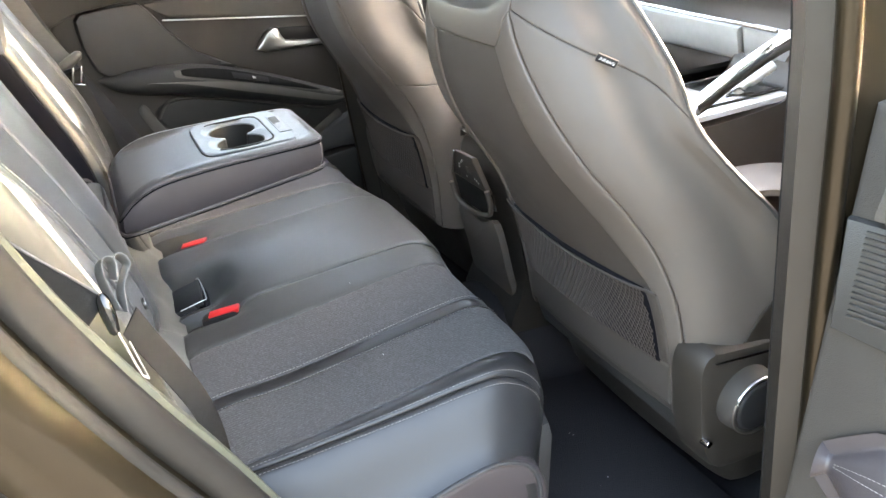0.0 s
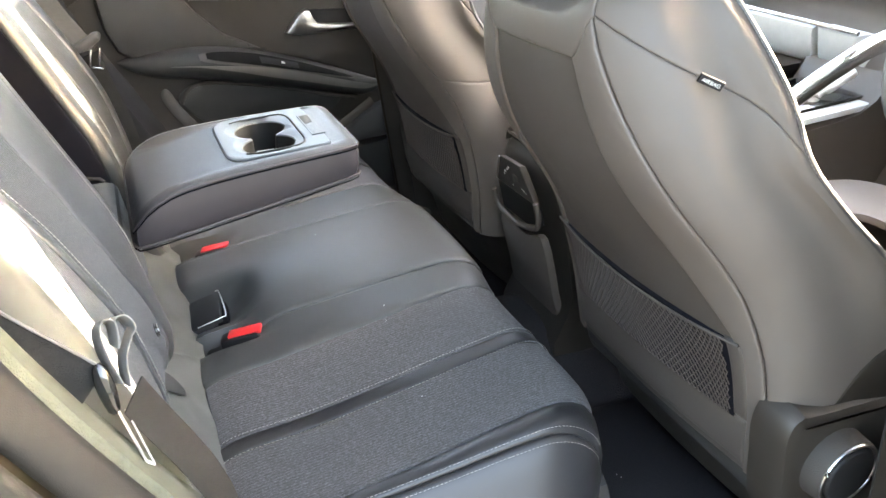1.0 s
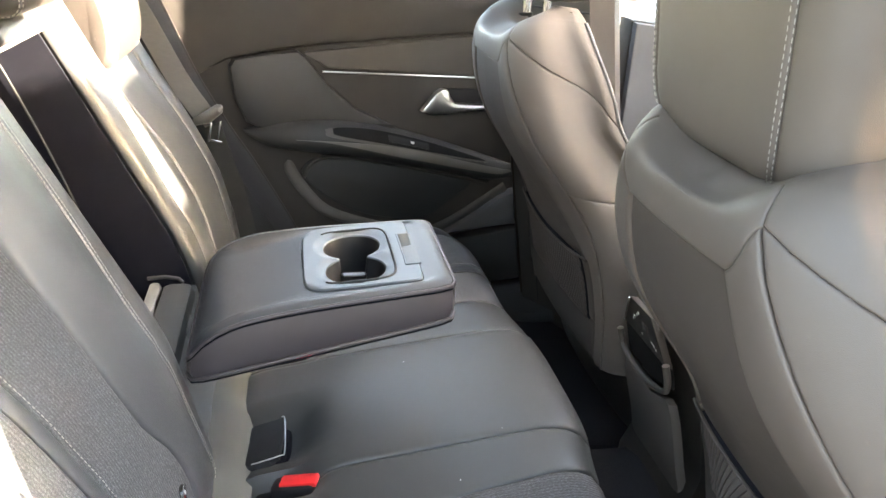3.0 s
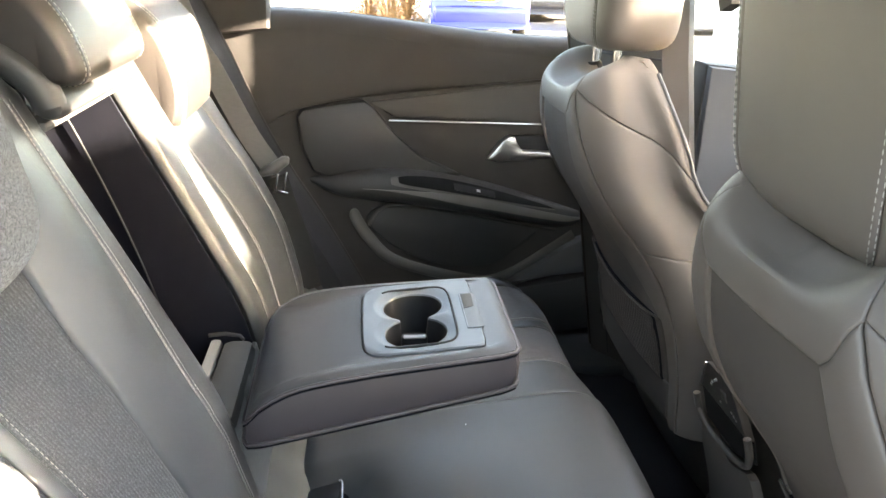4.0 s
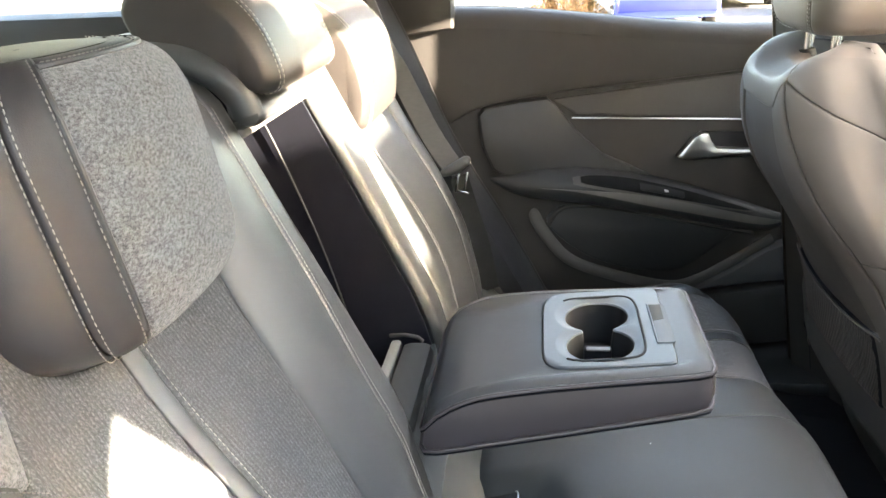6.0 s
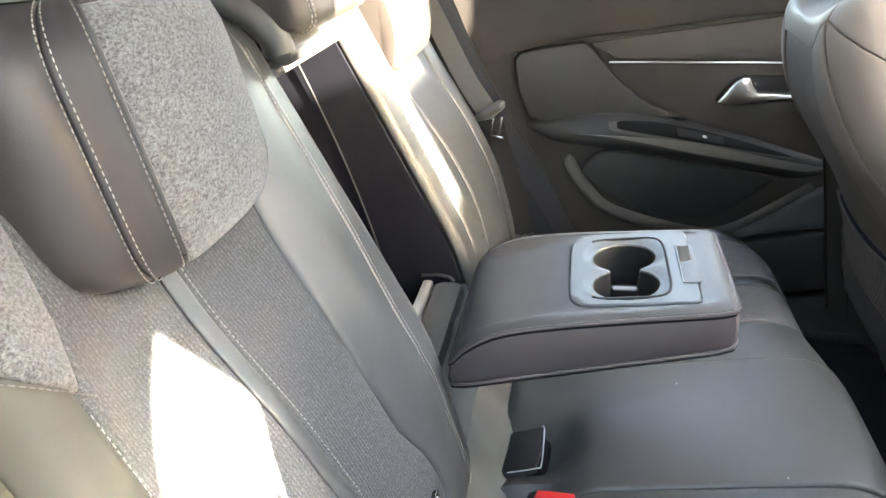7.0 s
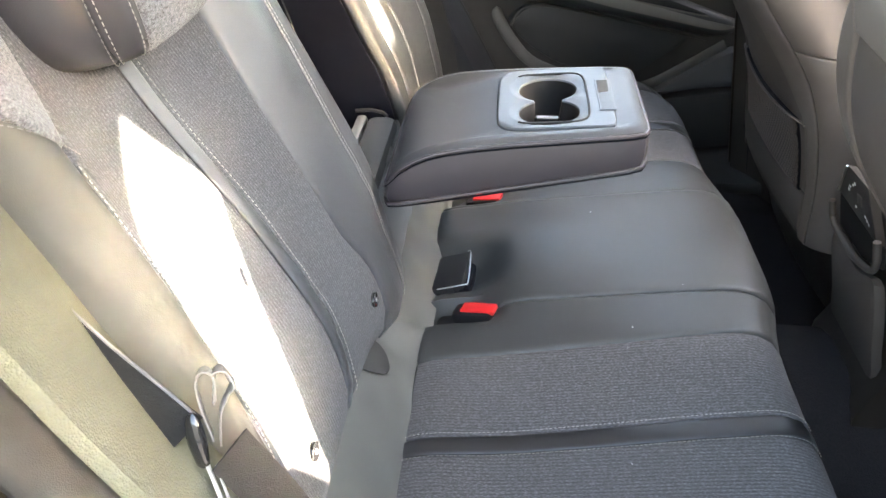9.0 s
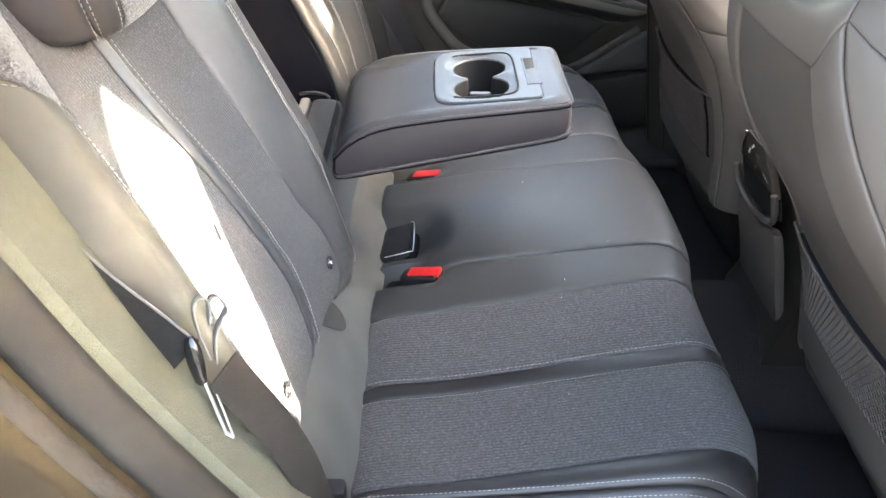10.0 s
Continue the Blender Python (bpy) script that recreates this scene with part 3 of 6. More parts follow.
def backrest(k, label):
    back = thing("rear_seat_back", label, "car seat", "rear backrests")
    front = back_front(k)

    def S(y, z):
        foot = (table(FOOT, abs(y))[0] - 0.672) * (1 - sm(0.672, 0.88, z)) if k < 0 else 0.0
        p = front(y, z + foot)
        p.x -= 0.010 * (1 - sm(0.672, 0.70, z)) if k < 0 else 0.0
        return p
    EDGE_IN, SEAM_IN, PANEL_IN, BOLSTER, EDGE_OUT = NEAR_CUTS if k < 0 else (FAR_EDGE, FAR_SEAM, FAR_PANEL, FAR_BOLSTER, FAR_OUT)
    INSERT_OUT = NEAR_INSERT if k < 0 else FAR_BOLSTER
    T = lambda rows: (lambda z: k * table(rows, z)[0])

    def cut(a, b, z0, z1, n, m, mat, name, lab="", lift=0.0, sink=0.004):
        lo, hi = (a, b) if k > 0 else (b, a)
        return part(name, pad(S, T(lo), T(hi), z0, z1, n, m, lift=lift, sink=sink, flip=1), mat, back, lab)
    # Near skin is the lit copy of the leather, far skin the darker
    skin = LEATHER_LIT if k < 0 else LEATHER
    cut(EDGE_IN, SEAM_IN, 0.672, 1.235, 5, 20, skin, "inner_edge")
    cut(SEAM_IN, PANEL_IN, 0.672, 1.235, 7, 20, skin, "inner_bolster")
    if k < 0:
        cut(PANEL_IN, STRIP_IN, 0.676, 1.235, 7, 20, RIBBED, "seat_insert", "grey ribbed cloth")
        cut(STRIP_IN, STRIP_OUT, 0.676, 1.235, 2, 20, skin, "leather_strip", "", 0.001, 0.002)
        cut(STRIP_OUT, INSERT_OUT, 0.676, 1.235, 7, 20, RIBBED, "seat_insert", "grey ribbed cloth")
    else:
        cut(PANEL_IN, INSERT_OUT, 0.676, 1.235, 14, 20, LEATHER, "seat_insert", "black cover")
    zlow = lambda y: 1.088 + 0.85 * max(abs(y) - (0.505 if k < 0 else 0.43), 0.0)
    shoulder = lambda y, t: S(y, lerp(zlow(y), 1.235, t))
    side = lambda y, t: S(y, lerp(0.672, zlow(y), t))
    at = lambda rows, z0, z1: (lambda t: k * table(rows, lerp(z0, z1, t))[0])
    for f, z0, z1, m, mat, name, lab, size in ((shoulder, 1.088, 1.235, 6, MELANGE, "shoulder", "light grey melange cloth", 0.14), (side, 0.672, 1.10, 18, LEATHER_SKYLIT if k < 0 else LEATHER, "outer_bolster", "", 0.43)):
        lo, hi = at(INSERT_OUT if f is shoulder else BOLSTER, z0, z1), at(EDGE_OUT, z0, z1)
        lo, hi = (lo, hi) if k > 0 else (hi, lo)
        part(name, pad(f, lo, hi, 0, 1, 7, m, scale_b=size), mat, back, lab)
    bulk = lambda y, z: front(y, z) - Vector((0.012, 0, 0))
    ys = steps(k * (0.104 if k < 0 else 0.122), k * (0.57 if k < 0 else 0.485), 24)
    bm = bmesh.new()
    grid = [[bm.verts.new(bulk(y, z) - Vector((0.006, 0, 0))) for y in ys] for z in steps(0.66, 1.24, 20)]
    rear = [[bm.verts.new((front(y, z).x * 0.4 - 0.20 - 0.18 * (z - 0.731), y, z)) for y in ys] for z in steps(0.66, 1.24, 20)]
    for g in (grid, rear):
        for r0, r1 in zip(g, g[1:]):
            for i in range(len(ys) - 1):
                bm.faces.new((r0[i], r0[i + 1], r1[i + 1], r1[i]))
    for i in range(len(ys) - 1):
        bm.faces.new((grid[0][i], grid[0][i + 1], rear[0][i + 1], rear[0][i]))
        bm.faces.new((grid[-1][i], grid[-1][i + 1], rear[-1][i + 1], rear[-1][i]))
    for j in range(20):
        for i in (0, -1):
            bm.faces.new((grid[j][i], grid[j + 1][i], rear[j + 1][i], rear[j][i]))
    part("core", bm, PLASTIC, back, "dark moulded plastic shell")
    for rows, d in ((SEAM_IN, -0.005), (SEAM_IN, 0.005), (STRIP_IN, -0.004)) if k < 0 else ((PANEL_IN, -0.005), (PANEL_IN, 0.005)):
        g = T(rows)
        part("stitching", stitching(lambda z, g=g, d=d: S(g(z) + k * d, z) + Vector((0.0012, 0, 0)), 0.69, 1.2), THREAD, back, "", "stuff")
    g = T(BOLSTER)
    if k < 0:
        part("stitching", stitching(lambda z: S(g(z) + k * 0.006, z) + Vector((0.0012, 0, 0)), 0.72, 1.09), THREAD, back, "", "stuff")
    part("stitching", stitching(lambda t: S(lerp(k * 0.51, k * 0.59, t) - max(k, 0) * 0.08, zlow(lerp(0.51, 0.59, t) - max(k, 0) * 0.08) - 0.005) + Vector((0.0018, 0, 0)), 0, 1), DARK_THREAD, back, "", "stuff")
    for y, z in ((0.250, 0.745), (0.485, 0.770)):
        p = S(k * y, z)
        n = Vector((1, 0, 0.24)).normalized()
        badge = part("anchor_badge", cyl(p - n * 0.001, n, 0.0085, 0.0078, 0.0035, 24, 0.0008), GLOSS, back, "round black child-seat anchor badge")
        part("mark", merge(cyl(p + n * 0.0024, n, 0.0022, 0.0022, 0.0006, 12), box(p.x + 0.0028, p.y + 0.001, p.z - 0.003, 0.0006, 0.006, 0.0022, 0.0003)), LABEL_WHITE, badge)
        part("rim", tube([p + n * 0.002 + Vector((0, math.cos(q), math.sin(q))) * 0.0082 for q in steps(0, 2 * math.pi, 24)], 0.0006, 6), CHROME, badge)
    return back


near_back = backrest(-1, "grey cloth and black leather seat back in patchy sunlight")
far_back = backrest(1, "black and brown leather seat back beside the far door")

# the gap behind the armrest
niche = thing("armrest_niche", "moulded recess behind the folded-down armrest, blackened for its shade", "seat recess")
part("back_panel", shell(lambda y, z: Vector((-0.155 - 0.30 * (z - 0.731), y, z)), steps(-0.112, 0.112, 6), steps(0.70, 1.20, 10), 0.008), NICHE_SHADE, niche)
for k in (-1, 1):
    part("side_panel", shell(lambda x, z: Vector((lerp(-0.155 - 0.30 * (z - 0.731), min(-0.010 - 0.47 * (z - 0.88), -0.010 - 0.24 * (z - 0.88)), x / 0.155 + 1), 0.101 * k if k < 0 else 0.108 + 0.012 * (z - 0.7), z)), steps(-0.155, 0.0, 6), steps(0.72, 1.185, 10), 0.004), NICHE_SHADE, niche)
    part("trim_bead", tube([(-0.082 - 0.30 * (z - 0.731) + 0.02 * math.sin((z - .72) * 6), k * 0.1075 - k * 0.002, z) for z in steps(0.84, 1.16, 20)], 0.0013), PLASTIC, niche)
part("floor_panel", box(-0.075, 0, 0.755, 0.14, 0.21, 0.09, 0.012), NICHE_SHADE, niche)
part("hinge_bar", box(-0.043, 0.003, 0.832, 0.016, 0.196, 0.016, 0.006), OLD_GREY, niche, "pale grey hinge bar of the armrest")
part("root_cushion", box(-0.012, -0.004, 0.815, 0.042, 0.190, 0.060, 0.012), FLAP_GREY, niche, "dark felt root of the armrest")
part("latch_hook", tube([(-0.052, 0.099, 0.845), (-0.030, 0.097, 0.848), (-0.012, 0.094, 0.846), (-0.006, 0.090, 0.842)], 0.0026, 10), PLASTIC, niche, "worn dark latch hook")
part("lower_cushion", pad(lambda y, z: Vector((0.030 - 0.16 * (z - 0.70), y, z)), -0.108, 0.108, 0.69, 0.83, 8, 6, lift=0.0), KNIT, niche)
part("filler_strip", box(0.002, 0.0, 0.80, 0.02, 0.05, 0.07, 0.008), KNIT, niche)

mount = thing("centre_headrest_mount", "grey leather bar bridging the backrests under the centre headrest", "seat trim")
part("bar", tube([(-0.121, y, 1.187) for y in (-0.119, -0.117, -0.11, 0.0, 0.105, 0.112, 0.114)], [0.006, 0.012, 0.015, 0.015, 0.015, 0.012, 0.006], 20, 0.8), LEATHER, mount)
part("roll", tube(spline([(-0.121, -0.112, 1.187), (-0.126, -0.112, 1.203), (-0.146, -0.112, 1.224), (-0.175, -0.112, 1.238), (-0.215, -0.112, 1.243)], False, 6), 0.015, 14), LEATHER, mount, "leather roll behind the bar")
part("underside", box(-0.140, -0.002, 1.168, 0.024, 0.214, 0.010, 0.004), PLASTIC_GREY, mount)
for k in (-1, 1):
    part("bezel", box(-0.13, k * 0.05, 1.208, 0.03, 0.03, 0.012, 0.004), BLACK, mount)


# ---- rear headrests ----
def rear_headrest(c, half, label, cloth, lo, hi, e1=0.75, lean=0.2, rise=0.0, skin=None, wing=0.56, top=1.05):
    """lo, hi: the turns at which the front pad ends; the wings and the back follow."""
    h = thing("headrest", label, "headrest", "rear headrests")
    skin = skin or LEATHER
    S0 = superpad(c, *half, lean, e1, 0.42)

    def S(a, b):
        p = S0(a, b)
        return Vector((p.x, p.y, p.z - rise * min(p.x - c[0] - half[0] * 0.6, 0.0)))
    lim = 1.35
    W = half[1]
    part("front_pad", pad(S, lo, hi, -lim, top, 16, 14, lift=0.0015, scale_a=W, scale_b=half[2], roll=0.008), cloth, h, "light grey melange cloth")
    part("top_pad", pad(S, lo, hi, top, lim, 16, 4, lift=0.001, scale_a=W, scale_b=half[2] * 0.5, roll=0.006), skin, h)
    part("piping", tube([S(a, top) + normal_at(S, a, top) * 0.0008 for a in steps(lo, hi, 40)], 0.0022), PIPING, h)
    part("stitching", stitching(lambda t: S(t, top + 0.07) + normal_at(S, t, top + 0.07) * 0.0016, lo + 0.05, hi - 0.1, 0.0046, 0.0032, 0.00045), THREAD, h, "", "stuff")
    for k, f in ((-1, -lo), (1, hi)):
        b = min(f + wing, 2.0)
        p, q = (f, b) if k > 0 else (-b, -f)
        part("wing", pad(S, p, q, -lim, lim, 7, 14, lift=0.001, scale_a=W * 0.6, scale_b=half[2]), skin, h)
        p, q = (b, math.pi) if k > 0 else (-math.pi, -b)
        part("back_half", pad(S, p, q, -lim, lim, 12, 14, scale_a=W * 0.8, scale_b=half[2]), skin, h)
        for g in (f + 0.05, b - 0.034, b + 0.034):
            part("stitching", stitching(lambda t, g=g: S(k * g, t) + normal_at(S, k * g, t) * 0.0016, -1.25, 1.25, 0.0046, 0.0032, 0.00045), THREAD, h, "", "stuff")
        part("piping", tube([S(k * f, t) + normal_at(S, k * f, t) * -0.001 for t in steps(-1.3, 1.3, 40)], 0.0022), PIPING, h)
    for s in (-1, 1):
        part("cap", sheet(lambda u, v: S(u, s * lerp(lim - 0.02, 1.5707, v)), steps(-math.pi, math.pi, 40), steps(0, 1, 5)), skin, h)
    for k in (-1, 1):
        part("post", tube([(c[0] - 0.01, c[1] + k * 0.05, c[2] - half[2] - 0.05), (c[0] - 0.015, c[1] + k * 0.05, c[2] - half[2] + 0.03)], 0.006, 12), CHROME, h)
    return h


rear_headrest((-0.154, -0.338, 1.188), (0.066, 0.130, 0.087), "grey melange and black leather headrest lowered onto the backrest", MELANGE, -0.45, 1.25, wing=0.36, skin=HEAD_BLACK)


def hooked_headrest(cy, half, outline, label, seam=0.78):
    """A low headrest that hooks over the backrest; outline: its side view, x and z, from the front lip upwards and round."""
    h = thing("headrest", label, "headrest", "rear headrests")
    line = spline([(x, z, 0) for x, z in outline], True, 6)
    n = len(line)
    mid = Vector((sum(p.x for p in line) / n, sum(p.y for p in line) / n))

    def at(i, s):
        """i: round the side view; s: across, -1 to 1."""
        k = int(math.floor(i)) % n
        p = line[k].lerp(line[(k + 1) % n], i - math.floor(i))
        r = (1 - abs(s) ** 7) ** 0.5 if abs(s) < 1 else 0.0
        d = Vector((p.x, p.y)) - mid
        g = 0.016 * (1 - r) / max(d.length, 0.02)
        return Vector((p.x - d.x * min(g, 0.5), cy + s * half, p.y - d.y * min(g, 0.5)))
    ss = steps(-seam, seam, 18)
    part("front_pad", sheet(lambda i, s: at(i, s), steps(0, n - 1, n - 1), ss, True), HEAD_BROWN, h, "taut leather face")
    for k in (-1, 1):
        rows = [k * v for v in (seam, seam + 0.012, 0.86, 0.92, 0.96, 0.985, 0.998)]
        bm = sheet(lambda i, s: at(i, s), steps(0, n - 1, n - 1), rows, True)
        bm.verts.ensure_lookup_table()
        bm.faces.new(bm.verts[-n:])
        bmesh.ops.triangulate(bm, faces=[f for f in bm.faces if len(f.verts) > 4])
        part("side_cover", bm, HEAD_BROWN, h)
        part("seam_groove", tube([at(i, k * seam) for i in steps(0, n, n)], 0.0013, 6), PIPING, h)
        for d in (-0.035, 0.035):
            def run(t, d=d):
                p = at(t, k * (seam + d))
                return Vector((p.x, p.y, p.z)) + Vector((p.x - mid.x, 0, p.z - mid.y)).normalized() * 0.0008
            part("stitching", stitching(run, 0, n - 0.01, 0.0050, 0.0034, 0.00045), THREAD, h, "", "stuff")
    for k in (-1, 1):
        part("post", tube([(mid.x - 0.01, cy + k * 0.05, mid.y - 0.10), (mid.x - 0.015, cy + k * 0.05, mid.y)], 0.006, 12), CHROME, h)
    return h


hooked_headrest(0.0, 0.118, [(-0.09, 1.216), (-0.095, 1.24), (-0.108, 1.268), (-0.13, 1.292), (-0.165, 1.306), (-0.1929, 1.31), (-0.2189, 1.303), (-0.2326, 1.284), (-0.2251, 1.26), (-0.2053, 1.25), (-0.1836, 1.247), (-0.163, 1.238), (-0.142, 1.221), (-0.128, 1.207), (-0.112, 1.202), (-0.097, 1.204)], "brown-black leather centre headrest with a sunlit front")
hooked_headrest(0.318, 0.118, [(-0.079, 1.140), (-0.084, 1.185), (-0.099, 1.225), (-0.125, 1.253), (-0.160, 1.273), (-0.200, 1.284), (-0.235, 1.280), (-0.246, 1.260), (-0.222, 1.240),
                               (-0.178, 1.226), (-0.146, 1.203), (-0.127, 1.160), (-0.113, 1.115), (-0.100, 1.096), (-0.086, 1.102)], "black leather headrest with stitched edge beside the far seat belt")

# ---- folding armrest ----
arm = thing("armrest", "black leather armrest lowered between seats, with two cup holders", "armrest")
ARM_TOP = smooth_row([(0.018, 0.842), (0.03, 0.864), (0.05, 0.882), (0.085, 0.897), (0.15, 0.907), (0.24, 0.915), (0.318, 0.921)])


def arm_half(x):
    return lerp(0.126, 0.104, (x - 0.02) / 0.30)


def arm_z(x):
    return table(ARM_TOP, x)[0]


def arm_bottom(x):
    return lerp(0.824, 0.876, (x - 0.02) / 0.305)


N = 96


def arm_loop(grow, z):
    """A closed line round the armrest; z(x) its height."""
    out = []
    for i in range(N):
        q = 2 * math.pi * i / N
        r = (abs(math.cos(q)) ** 18 + abs(math.sin(q)) ** 18) ** (-1 / 18)
        x = 0.172 + (0.152 + grow) * math.cos(q) * r
        out.append(Vector((x, (arm_half(x) + grow) * math.sin(q) * r, z(min(max(x, 0.018), 0.326)))))
    return out


TRAY = [0.2185, 0.002, 0.0685, 0.0905]


def tray_loop(grow, h, ex=0.32):
    out = []
    for i in range(N):
        q = 2 * math.pi * i / N
        p = 2 / lerp(ex, 0.10, sm(-0.2, 0.2, math.cos(q)))  # square at the front, rounded behind
        r = (abs(math.cos(q)) ** p + abs(math.sin(q)) ** p) ** (-1 / p)
        x = TRAY[0] + (TRAY[2] + grow) * math.cos(q) * r
        y = TRAY[1] + (TRAY[3] + grow) * math.sin(q) * r
        out.append(Vector((x, y, arm_z(x) + h)))
    return out


def eight(grow, h, cx=0.212, cy=-0.003):
    out = []
    for i in range(N):
        q = 2 * math.pi * i / N
        d = Vector((math.cos(q), math.sin(q)))
        r = (0.0165 + grow) / max(abs(d.x), 1e-6)
        best = min(r, (0.034 + grow) / max(abs(d.y), 1e-6)) if abs(d.x) > 1e-6 else 0.03
        best = min(best, 0.04)
        for oy in (-0.034, 0.034):
            R = 0.0355 + grow
            bq = d.y * oy
            disc = bq * bq - (oy * oy - R * R)
            if disc > 0:
                best = max(best, bq + math.sqrt(disc)) if bq + math.sqrt(disc) > 0 else best
        x = cx + d.x * best
        out.append(Vector((x, cy + d.y * best, arm_z(x) + h)))
    return out


zt = lambda x: arm_z(x)
part("body", rings([arm_loop(-0.02, lambda x: arm_bottom(x) - 0.001), arm_loop(-0.003, arm_bottom), arm_loop(0.0005, lambda x: lerp(arm_bottom(x), arm_z(x), 0.3)),
                    arm_loop(0.0, lambda x: lerp(arm_bottom(x), arm_z(x), 0.7)), arm_loop(-0.003, lambda x: arm_z(x) - 0.004)], cap_first=True), LEATHER_SIDE, arm, "brown-black leather side")
part("top_pad", rings([arm_loop(-0.001, lambda x: arm_z(x) - 0.005), arm_loop(-0.003, lambda x: arm_z(x) - 0.0005), arm_loop(-0.008, lambda x: arm_z(x) + 0.002), arm_loop(-0.016, lambda x: arm_z(x) + 0.003)]
                      + [[a.lerp(b, t) for a, b in zip(arm_loop(-0.016, lambda x: arm_z(x) + 0.003), tray_loop(0.001, 0.0015))] for t in (0.35, 0.7, 1.0)]
                      + [tray_loop(0.001, -0.01)]), LEATHER_TOP, arm)
for g, z in ((-0.001, lambda x: arm_z(x) - 0.003), (0.0, lambda x: arm_bottom(x) + 0.002)):
    lp = arm_loop(g, z)
    part("piping", tube(lp + [lp[0]], 0.0021), LEATHER_SIDE, arm, "brown-black leather piping")
    part("seam_groove", tube([p - Vector((0, 0, 0.0042)) for p in lp + [lp[0]]], 0.0011, 6), NICHE_SHADE, arm)
tray = part("cup_tray", rings([tray_loop(0.0, -0.004), tray_loop(0.0, 0.003), tray_loop(-0.0015, 0.0045), tray_loop(-0.007, 0.0045)]
                              + [[a.lerp(b, t) for a, b in zip(tray_loop(-0.007, 0.0045), eight(0.012, 0.0045))] for t in (0.25, 0.5, 0.75, 1.0)]
                              + [eight(0.005, 0.0015), eight(0.001, 0.0005), eight(0.0, -0.002)]), SATIN, arm, "satin blue-grey plastic tray")
part("cup_well", rings([eight(0.0, -0.0015), eight(-0.0015, -0.02), eight(-0.003, -0.052), eight(-0.010, -0.056)], cap_last=True), BLACK, tray, "black double cup well")


def tray_ridge(t):
    q = t
    x = 0.2135 + 0.0455 * spow(math.cos(q), 0.35)
    return Vector((x, -0.001 + 0.075 * spow(math.sin(q), 0.35), arm_z(x) + 0.0045))


part("ridge", tube([tray_ridge(q) for q in steps(-2.2, 2.2, 60)], 0.0016, 6), BLACK, tray)
part("divider", box(0.212, -0.008, 0.882, 0.032, 0.010, 0.026, 0.004), BLACK, tray, "small divider between the cups")
part("divider_clip", box(0.212, -0.0150, 0.8955, 0.026, 0.0075, 0.0025, 0.001), PALE_CLIP, tray, "pale clip on the divider")
part("latch_panel", plate([(0.2715, -0.046), (0.2900, -0.045), (0.2900, 0.045), (0.2715, 0.046)], lambda u, v, h: Vector((u, v, arm_z(u) + 0.0036 + h)), 0.0014, 0.0005), LEATHER_TOP, tray, "leather-covered catch panel")
# Flat dark plate in place of the catch recess's shade
part("latch_shade", plate([(0.2730, 0.004), (0.2850, 0.008), (0.2860, 0.044), (0.2730, 0.044)], lambda u, v, h: Vector((u, v, arm_z(u) + 0.0043 + h)), 0.0010, 0.0004), FLAP_GREY, tray, "dark patch for the shade in the catch recess")
part("latch_edge", merge(tube([(0.2712, y, arm_z(0.2712) + 0.0050) for y in (-0.047, 0.0, 0.046)], 0.0009, 6), tube([(x, -0.047, arm_z(x) + 0.0050) for x in (0.2712, 0.28, 0.289)], 0.0009, 6)), SATIN, tray)


# ---- belt buckles on the bench ----
def buckle(x, y, z, yaw, label):
    b = thing("belt_buckle", label, "belt buckle", "seat belt buckles")
    m = pose(0, 0, 0, 0, -14, yaw)
    part("body", merge(box(x, y, z - 0.012, 0.056, 0.027, 0.030, 0.006, m), box(x - 0.02, y, z - 0.028, 0.06, 0.022, 0.024, 0.006, m)), BLACK, b)
    part("button", box(x + 0.004, y, z + 0.0035, 0.046, 0.019, 0.007, 0.0018, m), RED, b, "red release button")
    part("slot", box(x + 0.0285, y, z - 0.002, 0.003, 0.020, 0.005, 0.0006, m), SATIN_METAL, b)
    return b


buckle(0.134, -0.133, 0.680, -18, "black belt buckle with a red button on the bench")
buckle(0.135, 0.152, 0.676, -18, "black belt buckle with a red button under the armrest")
stow = thing("buckle_holder", "black plastic belt holder block at the back of the bench", "belt holder")
m = pose(0, 0, 0, 0, -20, -6)
# Black block where only shade lies round the holder
part("lining", box(0.098, -0.050, 0.634, 0.078, 0.118, 0.05, 0.008, m), NICHE_SHADE, stow, "black block for the shade round the holder")
part("block", box(0.090, -0.044, 0.648, 0.054, 0.086, 0.05, 0.006, m), BLACK, stow)
part("face", box(0.097, -0.044, 0.673, 0.046, 0.080, 0.010, 0.003, m), BLACK, stow)
part("edge_line", tube(spline([(0.080, -0.086, 0.675), (0.114, -0.086, 0.685), (0.121, -0.078, 0.686), (0.121, -0.014, 0.686), (0.117, -0.004, 0.683)], False, 6), 0.0008, 6), SATIN_METAL, stow)


